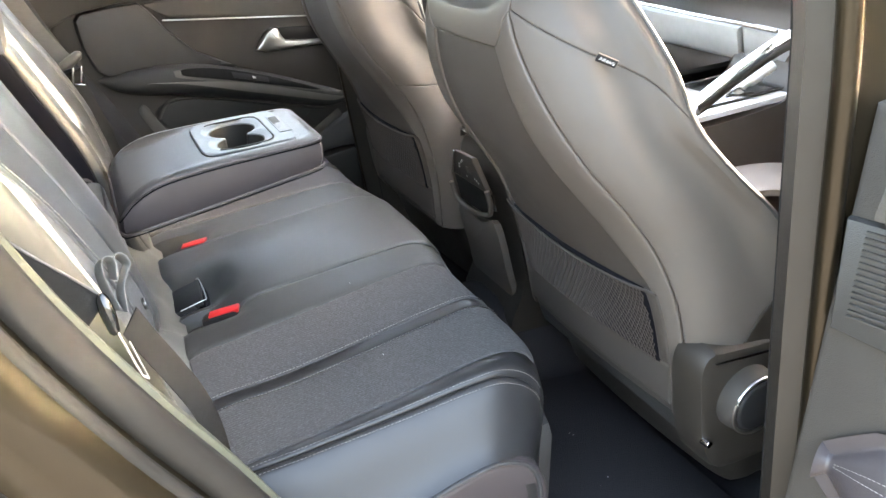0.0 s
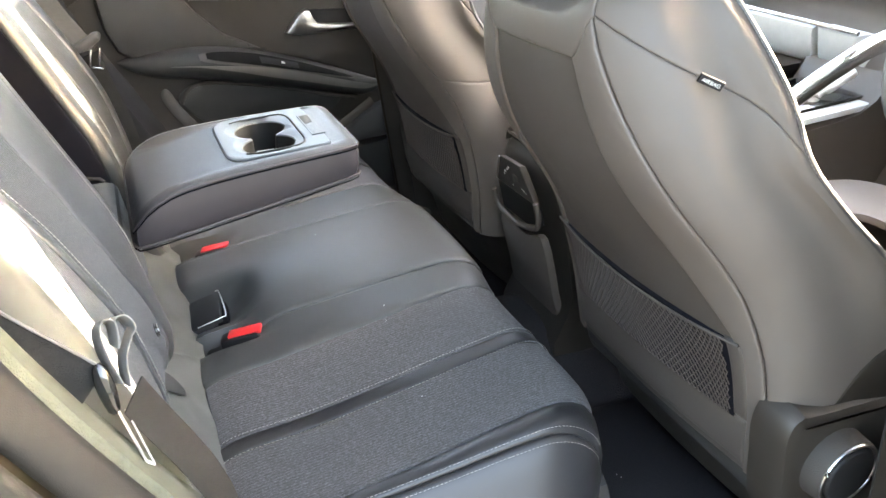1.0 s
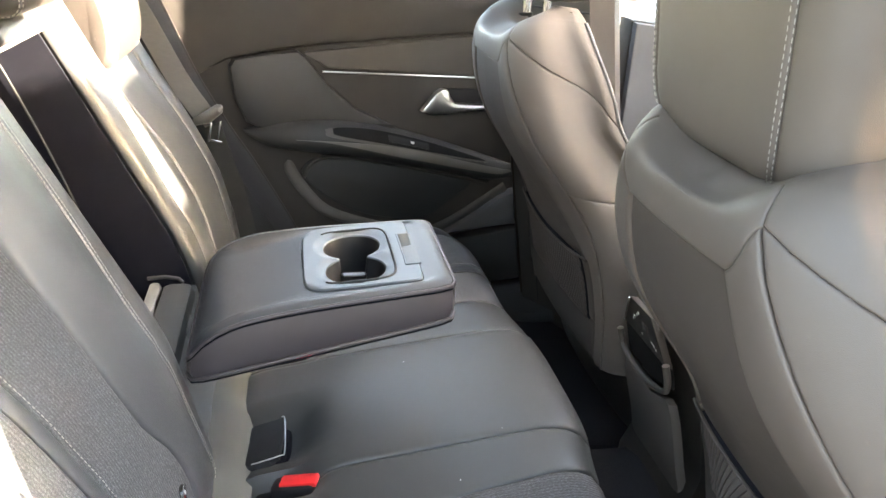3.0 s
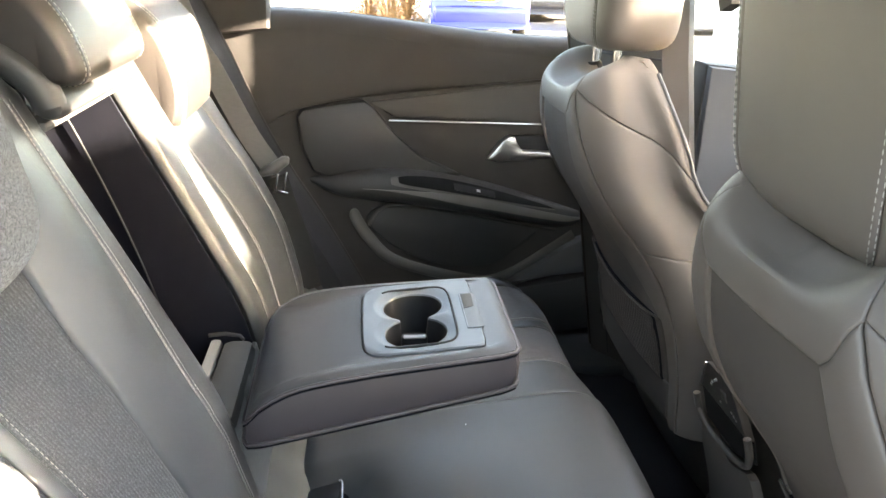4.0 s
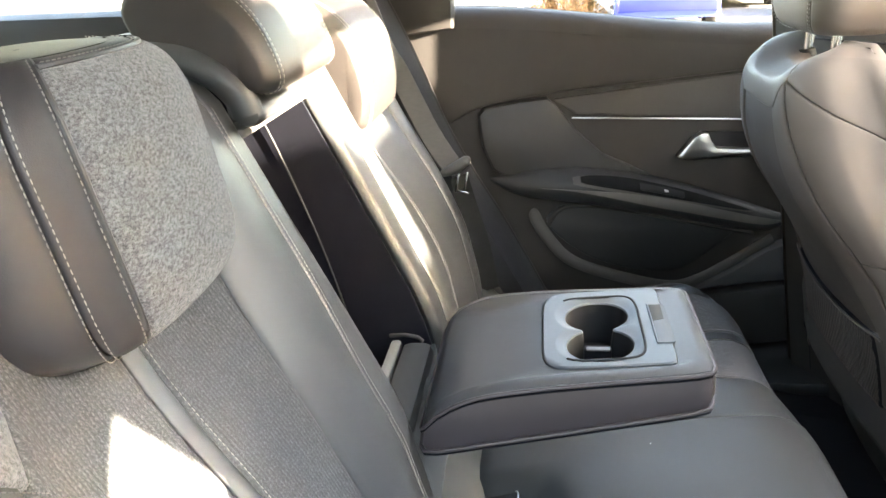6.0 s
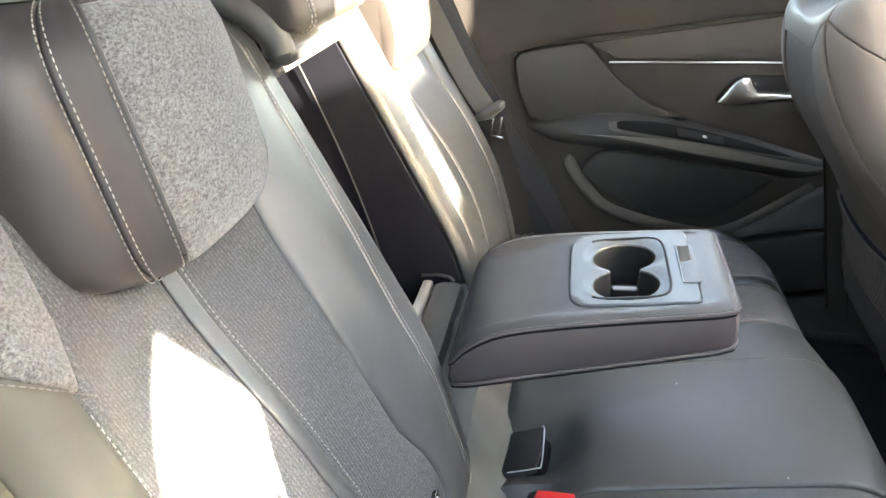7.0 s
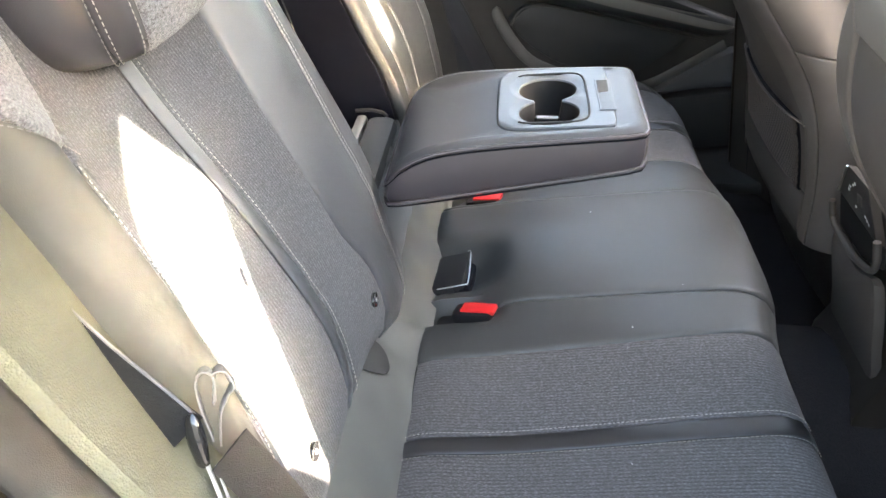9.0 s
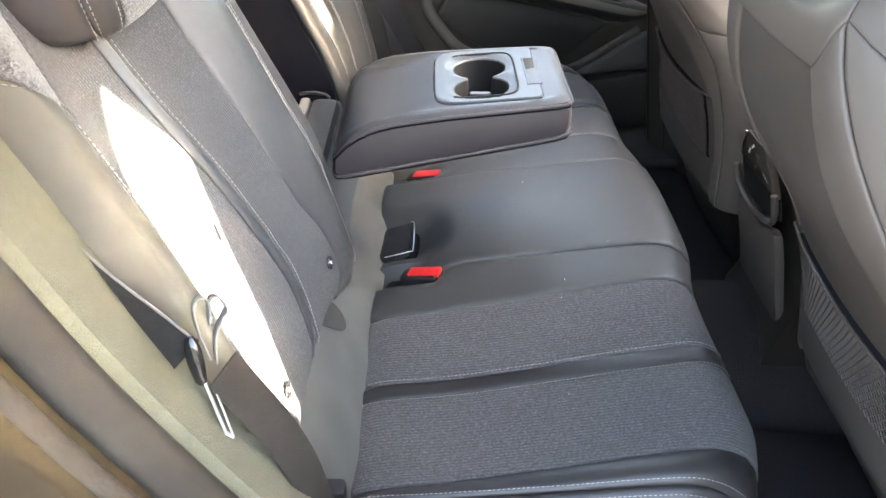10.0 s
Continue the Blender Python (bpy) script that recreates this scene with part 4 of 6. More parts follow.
# ---- front seats ----
SEAT_ROWS = [  # z, rear middle x, seam x, seam half width, widest half width, its x, front x
    (0.42, 0.685, 0.700, 0.190, 0.205, 0.76, 0.86), (0.62, 0.642, 0.656, 0.196, 0.232, 0.74, 0.85), (0.70, 0.622, 0.640, 0.201, 0.242, 0.73, 0.84), (0.79, 0.586, 0.612, 0.203, 0.248, 0.71, 0.815),
    (0.864, 0.540, 0.578, 0.194, 0.250, 0.680, 0.745), (0.92, 0.500, 0.536, 0.186, 0.246, 0.650, 0.695), (0.975, 0.462, 0.488, 0.174, 0.236, 0.600, 0.632), (1.025, 0.436, 0.456, 0.154, 0.222, 0.550, 0.588),
    (1.08, 0.420, 0.433, 0.128, 0.205, 0.530, 0.565), (1.135, 0.416, 0.424, 0.102, 0.175, 0.505, 0.540), (1.170, 0.432, 0.440, 0.088, 0.142, 0.492, 0.528), (1.188, 0.458, 0.466, 0.068, 0.108, 0.494, 0.522)]


def seat_section(z):
    xc, xs, ws, wm, xm, xf = table(SEAT_ROWS, z)
    top = sm(0.74, 0.90, z)
    half = [(xc, 0), (xc + 0.34 * (xs - xc), ws * 0.66), (xs, ws), (lerp(xs, xm, 0.42), lerp(ws, wm, 0.72 - 0.16 * top)), (xm, wm * (0.97 - 0.06 * top)), (lerp(xm, xf, 0.6), wm), (xf, wm * 0.95), (xf - 0.035, wm * 0.5)]
    return [(x, y) for x, y in half] + [(xf - 0.05, 0)] + [(x, -y) for x, y in reversed(half[1:])]


SECTION_CACHE = {}


def seat_surface(cy, lean=0.0):
    def S(i, z):
        key = round(z, 5)
        if key not in SECTION_CACHE:
            SECTION_CACHE[key] = seat_section(z)
        p = SECTION_CACHE[key]
        n = len(p)
        k = math.floor(i)
        t = i - k
        a, b, c, d = (Vector((*p[(k + q) % n], 0)) for q in (-1, 0, 1, 2))
        v = 0.5 * ((2 * b) + (c - a) * t + (2 * a - 5 * b + 4 * c - d) * t * t + (3 * b - a - 3 * c + d) * t ** 3)
        dip = 0.040 * math.exp(-(abs(v.y) / 0.080) ** 4) * sm(1.125, 1.185, z)  # saddle under the headrest
        return Vector((v.x + lean * (z - 0.893), cy + v.y, z - dip))
    return S


PANEL_LINE = [(0.60, 1.60), (0.80, 1.50), (0.86, 1.22), (0.90, 1.10), (0.95, 0.98), (1.00, 0.92), (1.05, 0.92), (1.10, 0.97)]  # z, edge of the sunk panel round the section


def front_seat(cy, out, label, slid=0.0, raised=0.0, lean=0.0, fine=dict(roll=0.005, sink=0.0024)):
    """out: the side of the door, -1 or 1."""
    seat = thing("front_seat", label, "car seat", "front seats")
    S = seat_surface(cy, lean)
    fl = -1
    P = lambda name, i0, i1, z0, z1, n, m, mat, lab="", lift=0.0, sa=0.1, sink=0.004: part(name, pad(S, i0, i1, z0, z1, n, m, flip=fl, lift=lift, scale_a=sa, **fine), mat, seat, lab)
    inner = lambda z: table(PANEL_LINE, z)[0]
    top_line = lambda i: 1.100 + 0.041 * max(abs(i) - 0.98, 0.0)
    P("back_panel", lambda z: -inner(z), inner, 0.60, 1.100, 16, 26, LEATHER_SHADED, "taut black leather back panel", -0.0035)
    for k in (1, -1):
        part("panel_border", pad(lambda a, t, k=k: S(k * lerp(inner(lerp(0.60, 1.12, t)), 1.97, a), lerp(0.60, lerp(1.100, 1.141, a), t)), 0, 1, 0, 1, 8, 26, flip=-k, scale_a=0.06, scale_b=0.52, **fine), LEATHER_BACK, seat)
    part("top_border", pad(lambda i, t: S(i, lerp(top_line(i), 1.176, t)), -2, 2, 0, 1, 24, 8, flip=fl, scale_a=0.1, scale_b=0.08, **fine), LEATHER_BACK, seat)
    for k in (1, -1):
        Sk = lambda a, t, k=k: S(k * a, lerp(lerp(1.143, 1.030, (a - 2) / 3.6), 1.176, t))
        foot = (lambda a: lerp(0.655, 0.812, sm(2.0, 5.0, a))) if k == out else (lambda a: 0.917)
        Sl = lambda a, t, k=k, foot=foot: S(k * a, lerp(foot(a), lerp(1.143, 1.030, (a - 2) / 3.6), t))
        if k == out:
            part("side_skirt", pad(lambda a, t, k=k, foot=foot: S(k * a, lerp(0.60, foot(a), t)), 2, 5.55, 0, 1, 12, 8, flip=-k, scale_a=0.06, scale_b=0.12, **fine), PILLAR, seat, "dark skirt above the side shield")
        if k != out:
            Sm = lambda a, t, k=k: S(k * a, lerp(0.60, 0.917, t))
            part("side_panel", pad(Sm, 2, 5.55, 0, 1, 12, 14, flip=-k, scale_a=0.06, scale_b=0.32, **fine), LEATHER_BACK, seat)
        part("shoulder_panel", pad(Sk, 2, 5.6, 0, 1, 12, 8, flip=-k, scale_a=0.06, scale_b=0.12, **fine), LEATHER_BACK, seat)
        part("side_panel", pad(Sl, 2, 5.55, 0, 1, 12, 18, flip=-k, scale_a=0.06, scale_b=1.05 - foot(2.0), **fine), LEATHER_BACK, seat)
        part("piping", tube([S(k * 5.58, z) for z in steps(0.55, 1.17, 40)], 0.003), PIPING, seat)
        part("side_stitching", stitching(lambda z: S(k * 5.45, z) + normal_at(S, k * 5.45, z) * -0.001 * k * k, 0.6, 1.165), DARK_THREAD, seat, "", "stuff")
    P("front_face", 5.6, 10.4, 0.60, 1.176, 16, 20, LEATHER_BACK)
    def crown(i, v):
        p = S(i, lerp(1.172, 1.188, min(v * 2, 1)))
        f = max(v * 2 - 1, 0.0)
        return Vector((lerp(p.x, 0.492 + lean * 0.29, f), lerp(p.y, cy + (p.y - cy) * 0.82, f), p.z + 0.003 * f))
    part("cap", sheet(crown, steps(0, 16, 96), steps(0, 1, 8), True), LEATHER_BACK, seat)
    # pocket with a net window on the back
    lay = lambda a, b: S(a, b) + Vector((-0.002, 0, 0))
    part("map_pocket", pad(lay, -1.62, 1.62, 0.615, 0.686, 14, 5, flip=fl, scale_a=0.1), LEATHER_SHADED, seat, "black leather pocket below a net")
    for k in (-1, 1):
        part("pocket_edge", pad(lay, k * 1.30 if k > 0 else k * 1.62, k * 1.62 if k > 0 else k * 1.30, 0.686, 0.803, 3, 8, flip=fl, scale_a=0.1), LEATHER_SHADED, seat)
    hem_z = lambda i: 0.803 - 0.010 * max(0.0, 1 - (i / 1.3) ** 2)
    lines = []
    for q in steps(-2.1, 2.1, 62):
        for g in (-1, 1):
            ts = [t for t in steps(0, 1, 12) if abs(q + g * 0.6 * t) <= 1.31]
            if len(ts) > 1:
                lines.append(tube([S(q + g * 0.6 * t, lerp(0.684, hem_z(q + g * 0.6 * t), t)) + Vector((-0.0042, 0, 0)) for t in ts], 0.0010, 4, caps=False))
    # Black sheet behind the net, painted as the pocket's inner shade
    part("net_shade_sheet", pad(lambda a, b: S(a, b) + Vector((-0.0012, 0, 0)), -1.34, 1.34, 0.680, 0.800, 10, 6, flip=fl, scale_a=0.1, sink=0.0), NICHE_SHADE, seat, "black sheet for the shade inside the pocket")
    part("net", merge(*lines), NET, seat, "elastic diamond pocket net", "stuff")
    part("net_hem", tube([S(i, hem_z(i)) + Vector((-0.003, 0, 0)) for i in steps(-1.6, 1.6, 28)], 0.0020, 8), LEATHER_SHADED, seat)
    # lower shroud, cushion, runners
    part("lower_cover", pad(lambda a, b: S(a, b) + Vector((0.030 + 0.25 * (0.605 - b), 0, 0)), -4.5, 4.5, 0.455, 0.605, 30, 8, flip=fl, scale_a=0.1), PILLAR, seat, "dark fabric cover below the back")
    part("cushion", pad(superpad((0.98, cy, 0.70), 0.30, 0.245, 0.075, -0.15, 0.35, 0.4), -math.pi, math.pi, -1.5, 1.5, 48, 18, scale_a=0.3, scale_b=0.07), LEATHER_BACK, seat)
    part("seat_pan", box(0.95, cy, 0.60, 0.56, 0.42, 0.10, 0.03), PLASTIC, seat)
    yo = cy + out * 0.246
    shield = part("side_shield", plate([(0.640, 0.610), (0.630, 0.66), (0.622, 0.715), (0.640, 0.742), (0.70, 0.738), (1.15, 0.715), (1.20, 0.68), (1.18, 0.60), (0.95, 0.560), (0.72, 0.540), (0.665, 0.560)],
                                       lambda u, v, h: Vector((u, yo - out * 0.050 + out * h, v)), 0.052, 0.016, 4), PILLAR, seat, "dark moulded seat side shield")
    for side in (-1, 1):
        part("runner", box(1.00, cy + side * 0.16, 0.51, 0.50, 0.035, 0.09, 0.008), BLACK, seat)
    knob = part("knob", cyl((0.700, yo - out * 0.004, 0.664), (0, out, 0), 0.046, 0.043, 0.030, 40, 0.004), PLASTIC_SOFT, seat, "round lumbar knob")
    part("knob_ring", tube([(0.700 + 0.040 * math.cos(q), yo + out * 0.026, 0.664 + 0.040 * math.sin(q)) for q in steps(0, 2 * math.pi, 40)], 0.0024, 8), SATIN_METAL, knob)
    part("knob_face", cyl((0.700, yo + out * 0.024, 0.664), (0, out, 0), 0.036, 0.033, 0.006, 36, 0.002), BLACK, knob)
    part("bolt", cyl((0.648, yo - out * 0.004, 0.606), (0, out, 0), 0.006, 0.005, 0.012, 16, 0.001), CHROME, seat)
    if out < 0:
        tag = part("airbag_tag", plate([(-0.0108, -0.0042), (0.0108, -0.0042), (0.0108, 0.0042), (-0.0108, 0.0042)],
                                       lambda u, v, h: Vector((0.4885, cy - 0.1860, 1.0985)) + Vector((0.80, -0.48, -0.36)) * u + Vector((0.22, -0.36, 0.91)) * v + Vector((-0.56, -0.80, -0.18)) * h, 0.0035, 0.001), BLACK, seat, "small black fabric safety tag")
        txt = bpy.data.curves.new("lettering", 'FONT')
        txt.body, txt.size, txt.align_x, txt.align_y = "AIRBAG", 0.0048, 'CENTER', 'CENTER'
        ob = new("tmp_text", txt)
        dg = bpy.context.evaluated_depsgraph_get()
        me = bpy.data.meshes.new_from_object(ob.evaluated_get(dg))
        bpy.data.objects.remove(ob)
        X, Y = Vector((0.80, -0.48, -0.36)).normalized(), Vector((0.22, -0.36, 0.91)).normalized()
        Z = X.cross(Y).normalized()
        me.transform(Matrix.Translation(Vector((0.4885, cy - 0.1860, 1.0985)) + Vector((-0.56, -0.80, -0.18)) * 0.0042) @ Matrix((X, Y, Z)).transposed().to_4x4())
        me.materials.append(LABEL_WHITE)
        t = new("lettering", me)
        t.parent = tag
    # headrest
    H0 = superpad((0.503, 0.022, 1.252 + raised), 0.070, 0.126, 0.108, 0.10, 0.50, 0.38)

    def H(a, b):
        p = H0(a, b)
        return Vector((p.x + lean * (p.z - 0.893), cy + p.y * (1 + 0.3 * (p.z - raised - 1.18)), p.z))
    lim = 1.38
    P2 = lambda name, a, b: part(name, pad(H, a, b, -lim, lim, 12, 14, scale_a=0.1, scale_b=0.1), LEATHER_BACK, seat)
    part("headrest_back", pad(H, math.pi - 0.51, math.pi + 0.51, -lim, lim, 14, 14, scale_a=0.12, scale_b=0.1), LEATHER_BACK, seat, "black leather headrest")
    P2("headrest_side", 0.7, math.pi - 0.51)
    P2("headrest_side", -math.pi + 0.51, -0.7)
    P2("headrest_front", -0.7, 0.7)
    for s in (-1, 1):
        part("headrest_cap", sheet(lambda u, v: H(u, s * lerp(lim - 0.02, 1.5707, v)), steps(-math.pi, math.pi, 48), steps(0, 1, 5)), LEATHER_BACK, seat)
        for d in (-0.028, 0.028):
            part("headrest_stitching", stitching(lambda t, d=d: H(math.pi + s * (0.51 + d), t) + normal_at(H, math.pi + s * (0.51 + d), t) * 0.0015, -1.3, 1.3, 0.0056, 0.0036, 0.00045), THREAD, seat, "", "stuff")
        part("post", tube([(0.498 + lean * 0.24, cy + s * 0.055, 1.10), (0.488 + lean * 0.32, cy + s * 0.055, 1.21 + raised)], 0.0065, 14), CHROME, seat, "chrome headrest post")
        part("post_sleeve", cyl((0.495 + lean * 0.26, cy + s * 0.055, 1.148), (-0.1, 0, 1), 0.015, 0.012, 0.014, 20, 0.002), BLACK, seat)
    seat.location.x = slid
    return seat


front_seat(-0.370, -1, "black leather front seat with net pocket and pale stitching")
front_seat(0.372, 1, "black leather front seat beside the far doors", 0.018, 0.045, 0.09)

# ---- centre console ----
console = thing("centre_console", "dark centre console with rear sockets and chrome-trimmed gear selector", "console")


part("body", plate([(0.715, 0.44), (0.690, 0.60), (0.660, 0.74), (0.648, 0.80), (0.660, 0.83), (0.68, 0.845), (1.0, 0.83), (1.28, 0.86), (1.36, 0.90), (1.40, 0.44)],
                   lambda u, v, h: Vector((u, -0.105 + h, v)), 0.21, 0.022, 4), PILLAR, console)
lid = part("armrest_lid", plate([(0.69, 0.845), (0.685, 0.89), (0.71, 0.922), (0.78, 0.930), (0.96, 0.928), (0.985, 0.90), (0.98, 0.845)], lambda u, v, h: Vector((u, -0.094 + h, v)), 0.188, 0.02, 3), LEATHER, console, "black leather lid of the front armrest")
RN = Vector((-0.93, 0, 0.20)).normalized()


def rear_face(u, v, h):
    """u across, v up the rear face of the console."""
    return Vector((0.700 - 0.27 * (v - 0.60) - 0.022, u - 0.012, v)) + RN * h


socket = part("socket_panel", plate([(-0.060, 0.765), (0.072, 0.765), (0.040, 0.822), (-0.030, 0.826)], rear_face, 0.013, 0.004), PILLAR, console, "dark socket panel")
part("socket_edge", tube([rear_face(0.070, 0.768, 0.014), rear_face(0.040, 0.820, 0.014)], 0.0013, 6), SATIN_METAL, socket, "bright edge of the socket panel")
for u, v, w, h in ((0.014, 0.808, 0.004, 0.004), (0.020, 0.803, 0.003, 0.003), (0.030, 0.796, 0.005, 0.003), (0.034, 0.790, 0.003, 0.004), (-0.024, 0.782, 0.004, 0.003), (-0.030, 0.780, 0.004, 0.004), (-0.036, 0.778, 0.003, 0.003), (0.008, 0.778, 0.003, 0.003)):
    part("socket_mark", plate([(u - w / 2, v - h / 2), (u + w / 2, v - h / 2), (u + w / 2, v + h / 2), (u - w / 2, v + h / 2)], lambda a, b, c: rear_face(a, b, 0.0125 + c), 0.0012, 0.0003), LABEL_WHITE, socket)
part("usb_port", plate([(-0.012, 0.788), (0.004, 0.786), (0.004, 0.800), (-0.012, 0.802)], lambda a, b, c: rear_face(a, b, 0.0125 + c), 0.001, 0.0003), PLASTIC_GREY, socket)
rim = [(-0.066, 0.772), (-0.066, 0.742), (-0.048, 0.718), (0.010, 0.700), (0.066, 0.700), (0.092, 0.712), (0.094, 0.738)]
part("tray_rim", tube(spline([rear_face(u, v, 0.014) for u, v in rim], False, 6), 0.005, 10), CONSOLE_BROWN, console, "brown-grey rim of the small rear tray")
# Raised dark plate stands for the shade inside the tray
part("tray_recess_shade", plate([(-0.06, 0.730), (0.0, 0.706), (0.085, 0.706), (0.085, 0.76), (-0.06, 0.762)], rear_face, 0.006, 0.002), RECESS_SHADE, console)
part("lower_flap", plate([(-0.055, 0.535), (0.085, 0.535), (0.095, 0.60), (0.090, 0.69), (0.0, 0.688), (-0.062, 0.705), (-0.066, 0.60)], rear_face, 0.016, 0.008, 4), CONSOLE_BROWN, console)
part("top_trim", plate([(0.98, -0.10), (1.36, -0.10), (1.36, 0.10), (0.98, 0.10)], lambda u, v, h: Vector((u, v, 0.838 + 0.08 * (u - 0.98) + h)), 0.012, 0.004), SILVER, console, "bright metal surround of the gear selector")
part("selector_panel", plate([(1.02, -0.075), (1.33, -0.075), (1.33, 0.075), (1.02, 0.075)], lambda u, v, h: Vector((u, v, 0.851 + 0.08 * (u - 0.98) + h)), 0.006, 0.002), GLOSS, console)
part("phone_slot", plate([(1.05, -0.02), (1.16, -0.02), (1.16, 0.06), (1.05, 0.06)], lambda u, v, h: Vector((u, v, 0.857 + 0.08 * (u - 0.98) + h)), 0.004, 0.001), SATIN_METAL, console)
lever = part("gear_lever", tube(spline([(1.215, -0.045, 0.865), (1.225, -0.045, 0.89), (1.250, -0.05, 0.905), (1.285, -0.055, 0.93)], False, 6), [0.012] * 4 + [0.015] * 6 + [0.019] * 5 + [0.021] * 4, 14, 0.7), SILVER, console, "silver gear lever")
part("lever_stem", tube([(1.195, -0.045, 0.882), (1.235, -0.046, 0.893)], 0.006, 10), CHROME, lever)
part("side_trim", tube(spline([(1.03, -0.125, 0.885), (1.14, -0.125, 0.945), (1.25, -0.125, 0.992), (1.36, -0.13, 1.01)], False, 8), 0.012, 10, 1.6), CHROME, console, "bright metal diagonal trim")

# ---- dashboard ----
dash = thing("dashboard", "dark dashboard with pale cloth panel and air vents", "dashboard")
part("body", plate([(1.42, 0.50), (1.34, 0.62), (1.40, 0.78), (1.36, 0.90), (1.44, 1.0), (1.42, 1.06), (1.50, 1.11), (1.72, 1.13), (1.95, 1.08), (1.95, 0.5)],
                   lambda u, v, h: Vector((u, -0.70 + h, v)), 1.40, 0.02, 4), PLASTIC_SOFT, dash)
for y0, y1 in ((0.085, 0.40), (0.408, 0.68), (-0.02, 0.077)):
    part("cloth_panel", plate([(y0, 0.905), (y1, 0.905), (y1, 0.985), (y0, 0.982)], lambda u, v, h: Vector((1.395 - 0.3 * (v - 0.92) - h, u, v)), 0.05, 0.014), DASH_BLUE, dash, "pale blue-grey cloth dashboard panel")
part("bright_line", tube([(1.330, -0.02, 0.986), (1.330, 0.166, 0.989), (1.328, 0.37, 0.995), (1.325, 0.68, 1.003)], 0.0045, 8), CHROME, dash)
for y in (0.362, 0.585):
    corner = [(y - 0.072, 1.034), (y + 0.056, 1.025), (y + 0.071, 1.068), (y - 0.056, 1.078)]
    vent = part("air_vent", plate(corner, lambda u, v, h: Vector((1.42 - h, u, v)), 0.042, 0.008), BLACK, dash)
    for k in range(3):
        part("slat", box(1.376, y, 1.041 + 0.0105 * k, 0.012, 0.105, 0.003, 0.001), PLASTIC_GREY, vent)
    part("rim", tube([(1.378, u, v) for u, v in corner + corner[:1]], 0.0036, 6), SATIN_METAL, vent)
part("instrument_hood", plate([(1.44, 1.05), (1.46, 1.15), (1.52, 1.19), (1.66, 1.17), (1.70, 1.10)], lambda u, v, h: Vector((u, -0.58 + h, v)), 0.46, 0.015, 3), PLASTIC_SOFT, dash)
wheel = thing("steering_wheel", "dark leather steering wheel in front of the near seat", "steering wheel")
wc, wx, wz = Vector((1.22, -0.37, 1.02)), Vector((0, 1, 0)), Vector((0.42, 0, 0.91))
part("wheel_rim", tube([wc + wx * (0.175 * math.cos(q)) + wz * (0.165 * math.sin(q)) for q in steps(0, 2 * math.pi, 48)], 0.015, 12), LEATHER, wheel)
part("hub", box(wc.x + 0.02, wc.y, wc.z, 0.05, 0.16, 0.12, 0.02), PLASTIC, wheel)
for k in (-1, 1):
    part("spoke", tube([wc + wx * (k * 0.07), wc + wx * (k * 0.168)], 0.013, 10), SATIN_METAL, wheel)
part("column", tube([wc, wc + Vector((0.25, 0, -0.1))], 0.04, 16), PLASTIC, wheel)


# ---- car floor, body shell and glass ----
floor = tagged(part("floor", shell(lambda x, y: Vector((x, y, 0.425 + 0.105 * math.exp(-(abs(y) / 0.125) ** 4) + 0.012 * sm(0.35, 0.75, abs(y)) - 0.03 * sm(0.55, 0.75, x) * (1 - math.exp(-(abs(y) / 0.15) ** 4)) + 0.06 * sm(1.1, 1.5, x))),
                                       steps(-0.75, 1.5, 40), steps(-0.70, 0.70, 40), 0.02), CARPET, None), "dark carpeted car floor with a raised centre tunnel", "floor", kind="structure")
for cy in (-0.38, 0.38):
    mat_ = thing("floor_mat", "black carpet mat in the rear footwell", "floor mat", "rear floor mats")
    part("carpet", plate([(0.50, cy - 0.19), (0.78, cy - 0.19), (0.78, cy + 0.19), (0.50, cy + 0.19)], lambda u, v, h: Vector((u, v, 0.437 - 0.03 * sm(0.55, 0.75, u) + h)), 0.010, 0.003), CARPET, mat_)

car = thing("bronze_car", "bronze car shell with open door and dark pillar trim", "car")
# door opening line on the near side: C pillar, wheel arch and sill (x, z)
ARCH = [(-0.30, 1.50), (-0.20, 1.36), (-0.125, 1.22), (-0.068, 1.09), (-0.030, 1.00), (0.020, 0.905), (0.068, 0.825), (0.125, 0.72), (0.19, 0.60), (0.27, 0.50), (0.38, 0.43), (0.52, 0.405), (0.66, 0.40)]
ARCH_LINE = [(p.x, p.y) for p in spline([(x, z, 0) for x, z in ARCH], False, 6)]


def along(t):
    k = min(int(t), len(ARCH_LINE) - 2)
    f = t - k
    a, b = ARCH_LINE[k], ARCH_LINE[k + 1]
    d = Vector((b[0] - a[0], b[1] - a[1])).normalized()
    return lerp(a[0], b[0], f), lerp(a[1], b[1], f), d


def jamb(side, profile, t0=0, t1=None):
    """A moulding swept along the door opening; profile: (outwards from the opening, across the car)."""
    t1 = t1 or len(ARCH_LINE) - 1

    def f(u, t):
        k = min(int(u), len(profile) - 2)
        o = lerp(profile[k][0], profile[k + 1][0], u - k)
        y = lerp(profile[k][1], profile[k + 1][1], u - k)
        x, z, d = along(t)
        return Vector((x + d.y * o, side * y, z - d.x * o))
    return sheet(f, steps(0, len(profile) - 1, 2 * (len(profile) - 1)), steps(t0, t1, 60))


def seal(side, o, y, r):
    pts = []
    for t in steps(0, len(ARCH_LINE) - 1, 90):
        x, z, d = along(t)
        pts.append((x + d.y * o, side * y, z - d.x * o))
    return tube(pts, r, 10)


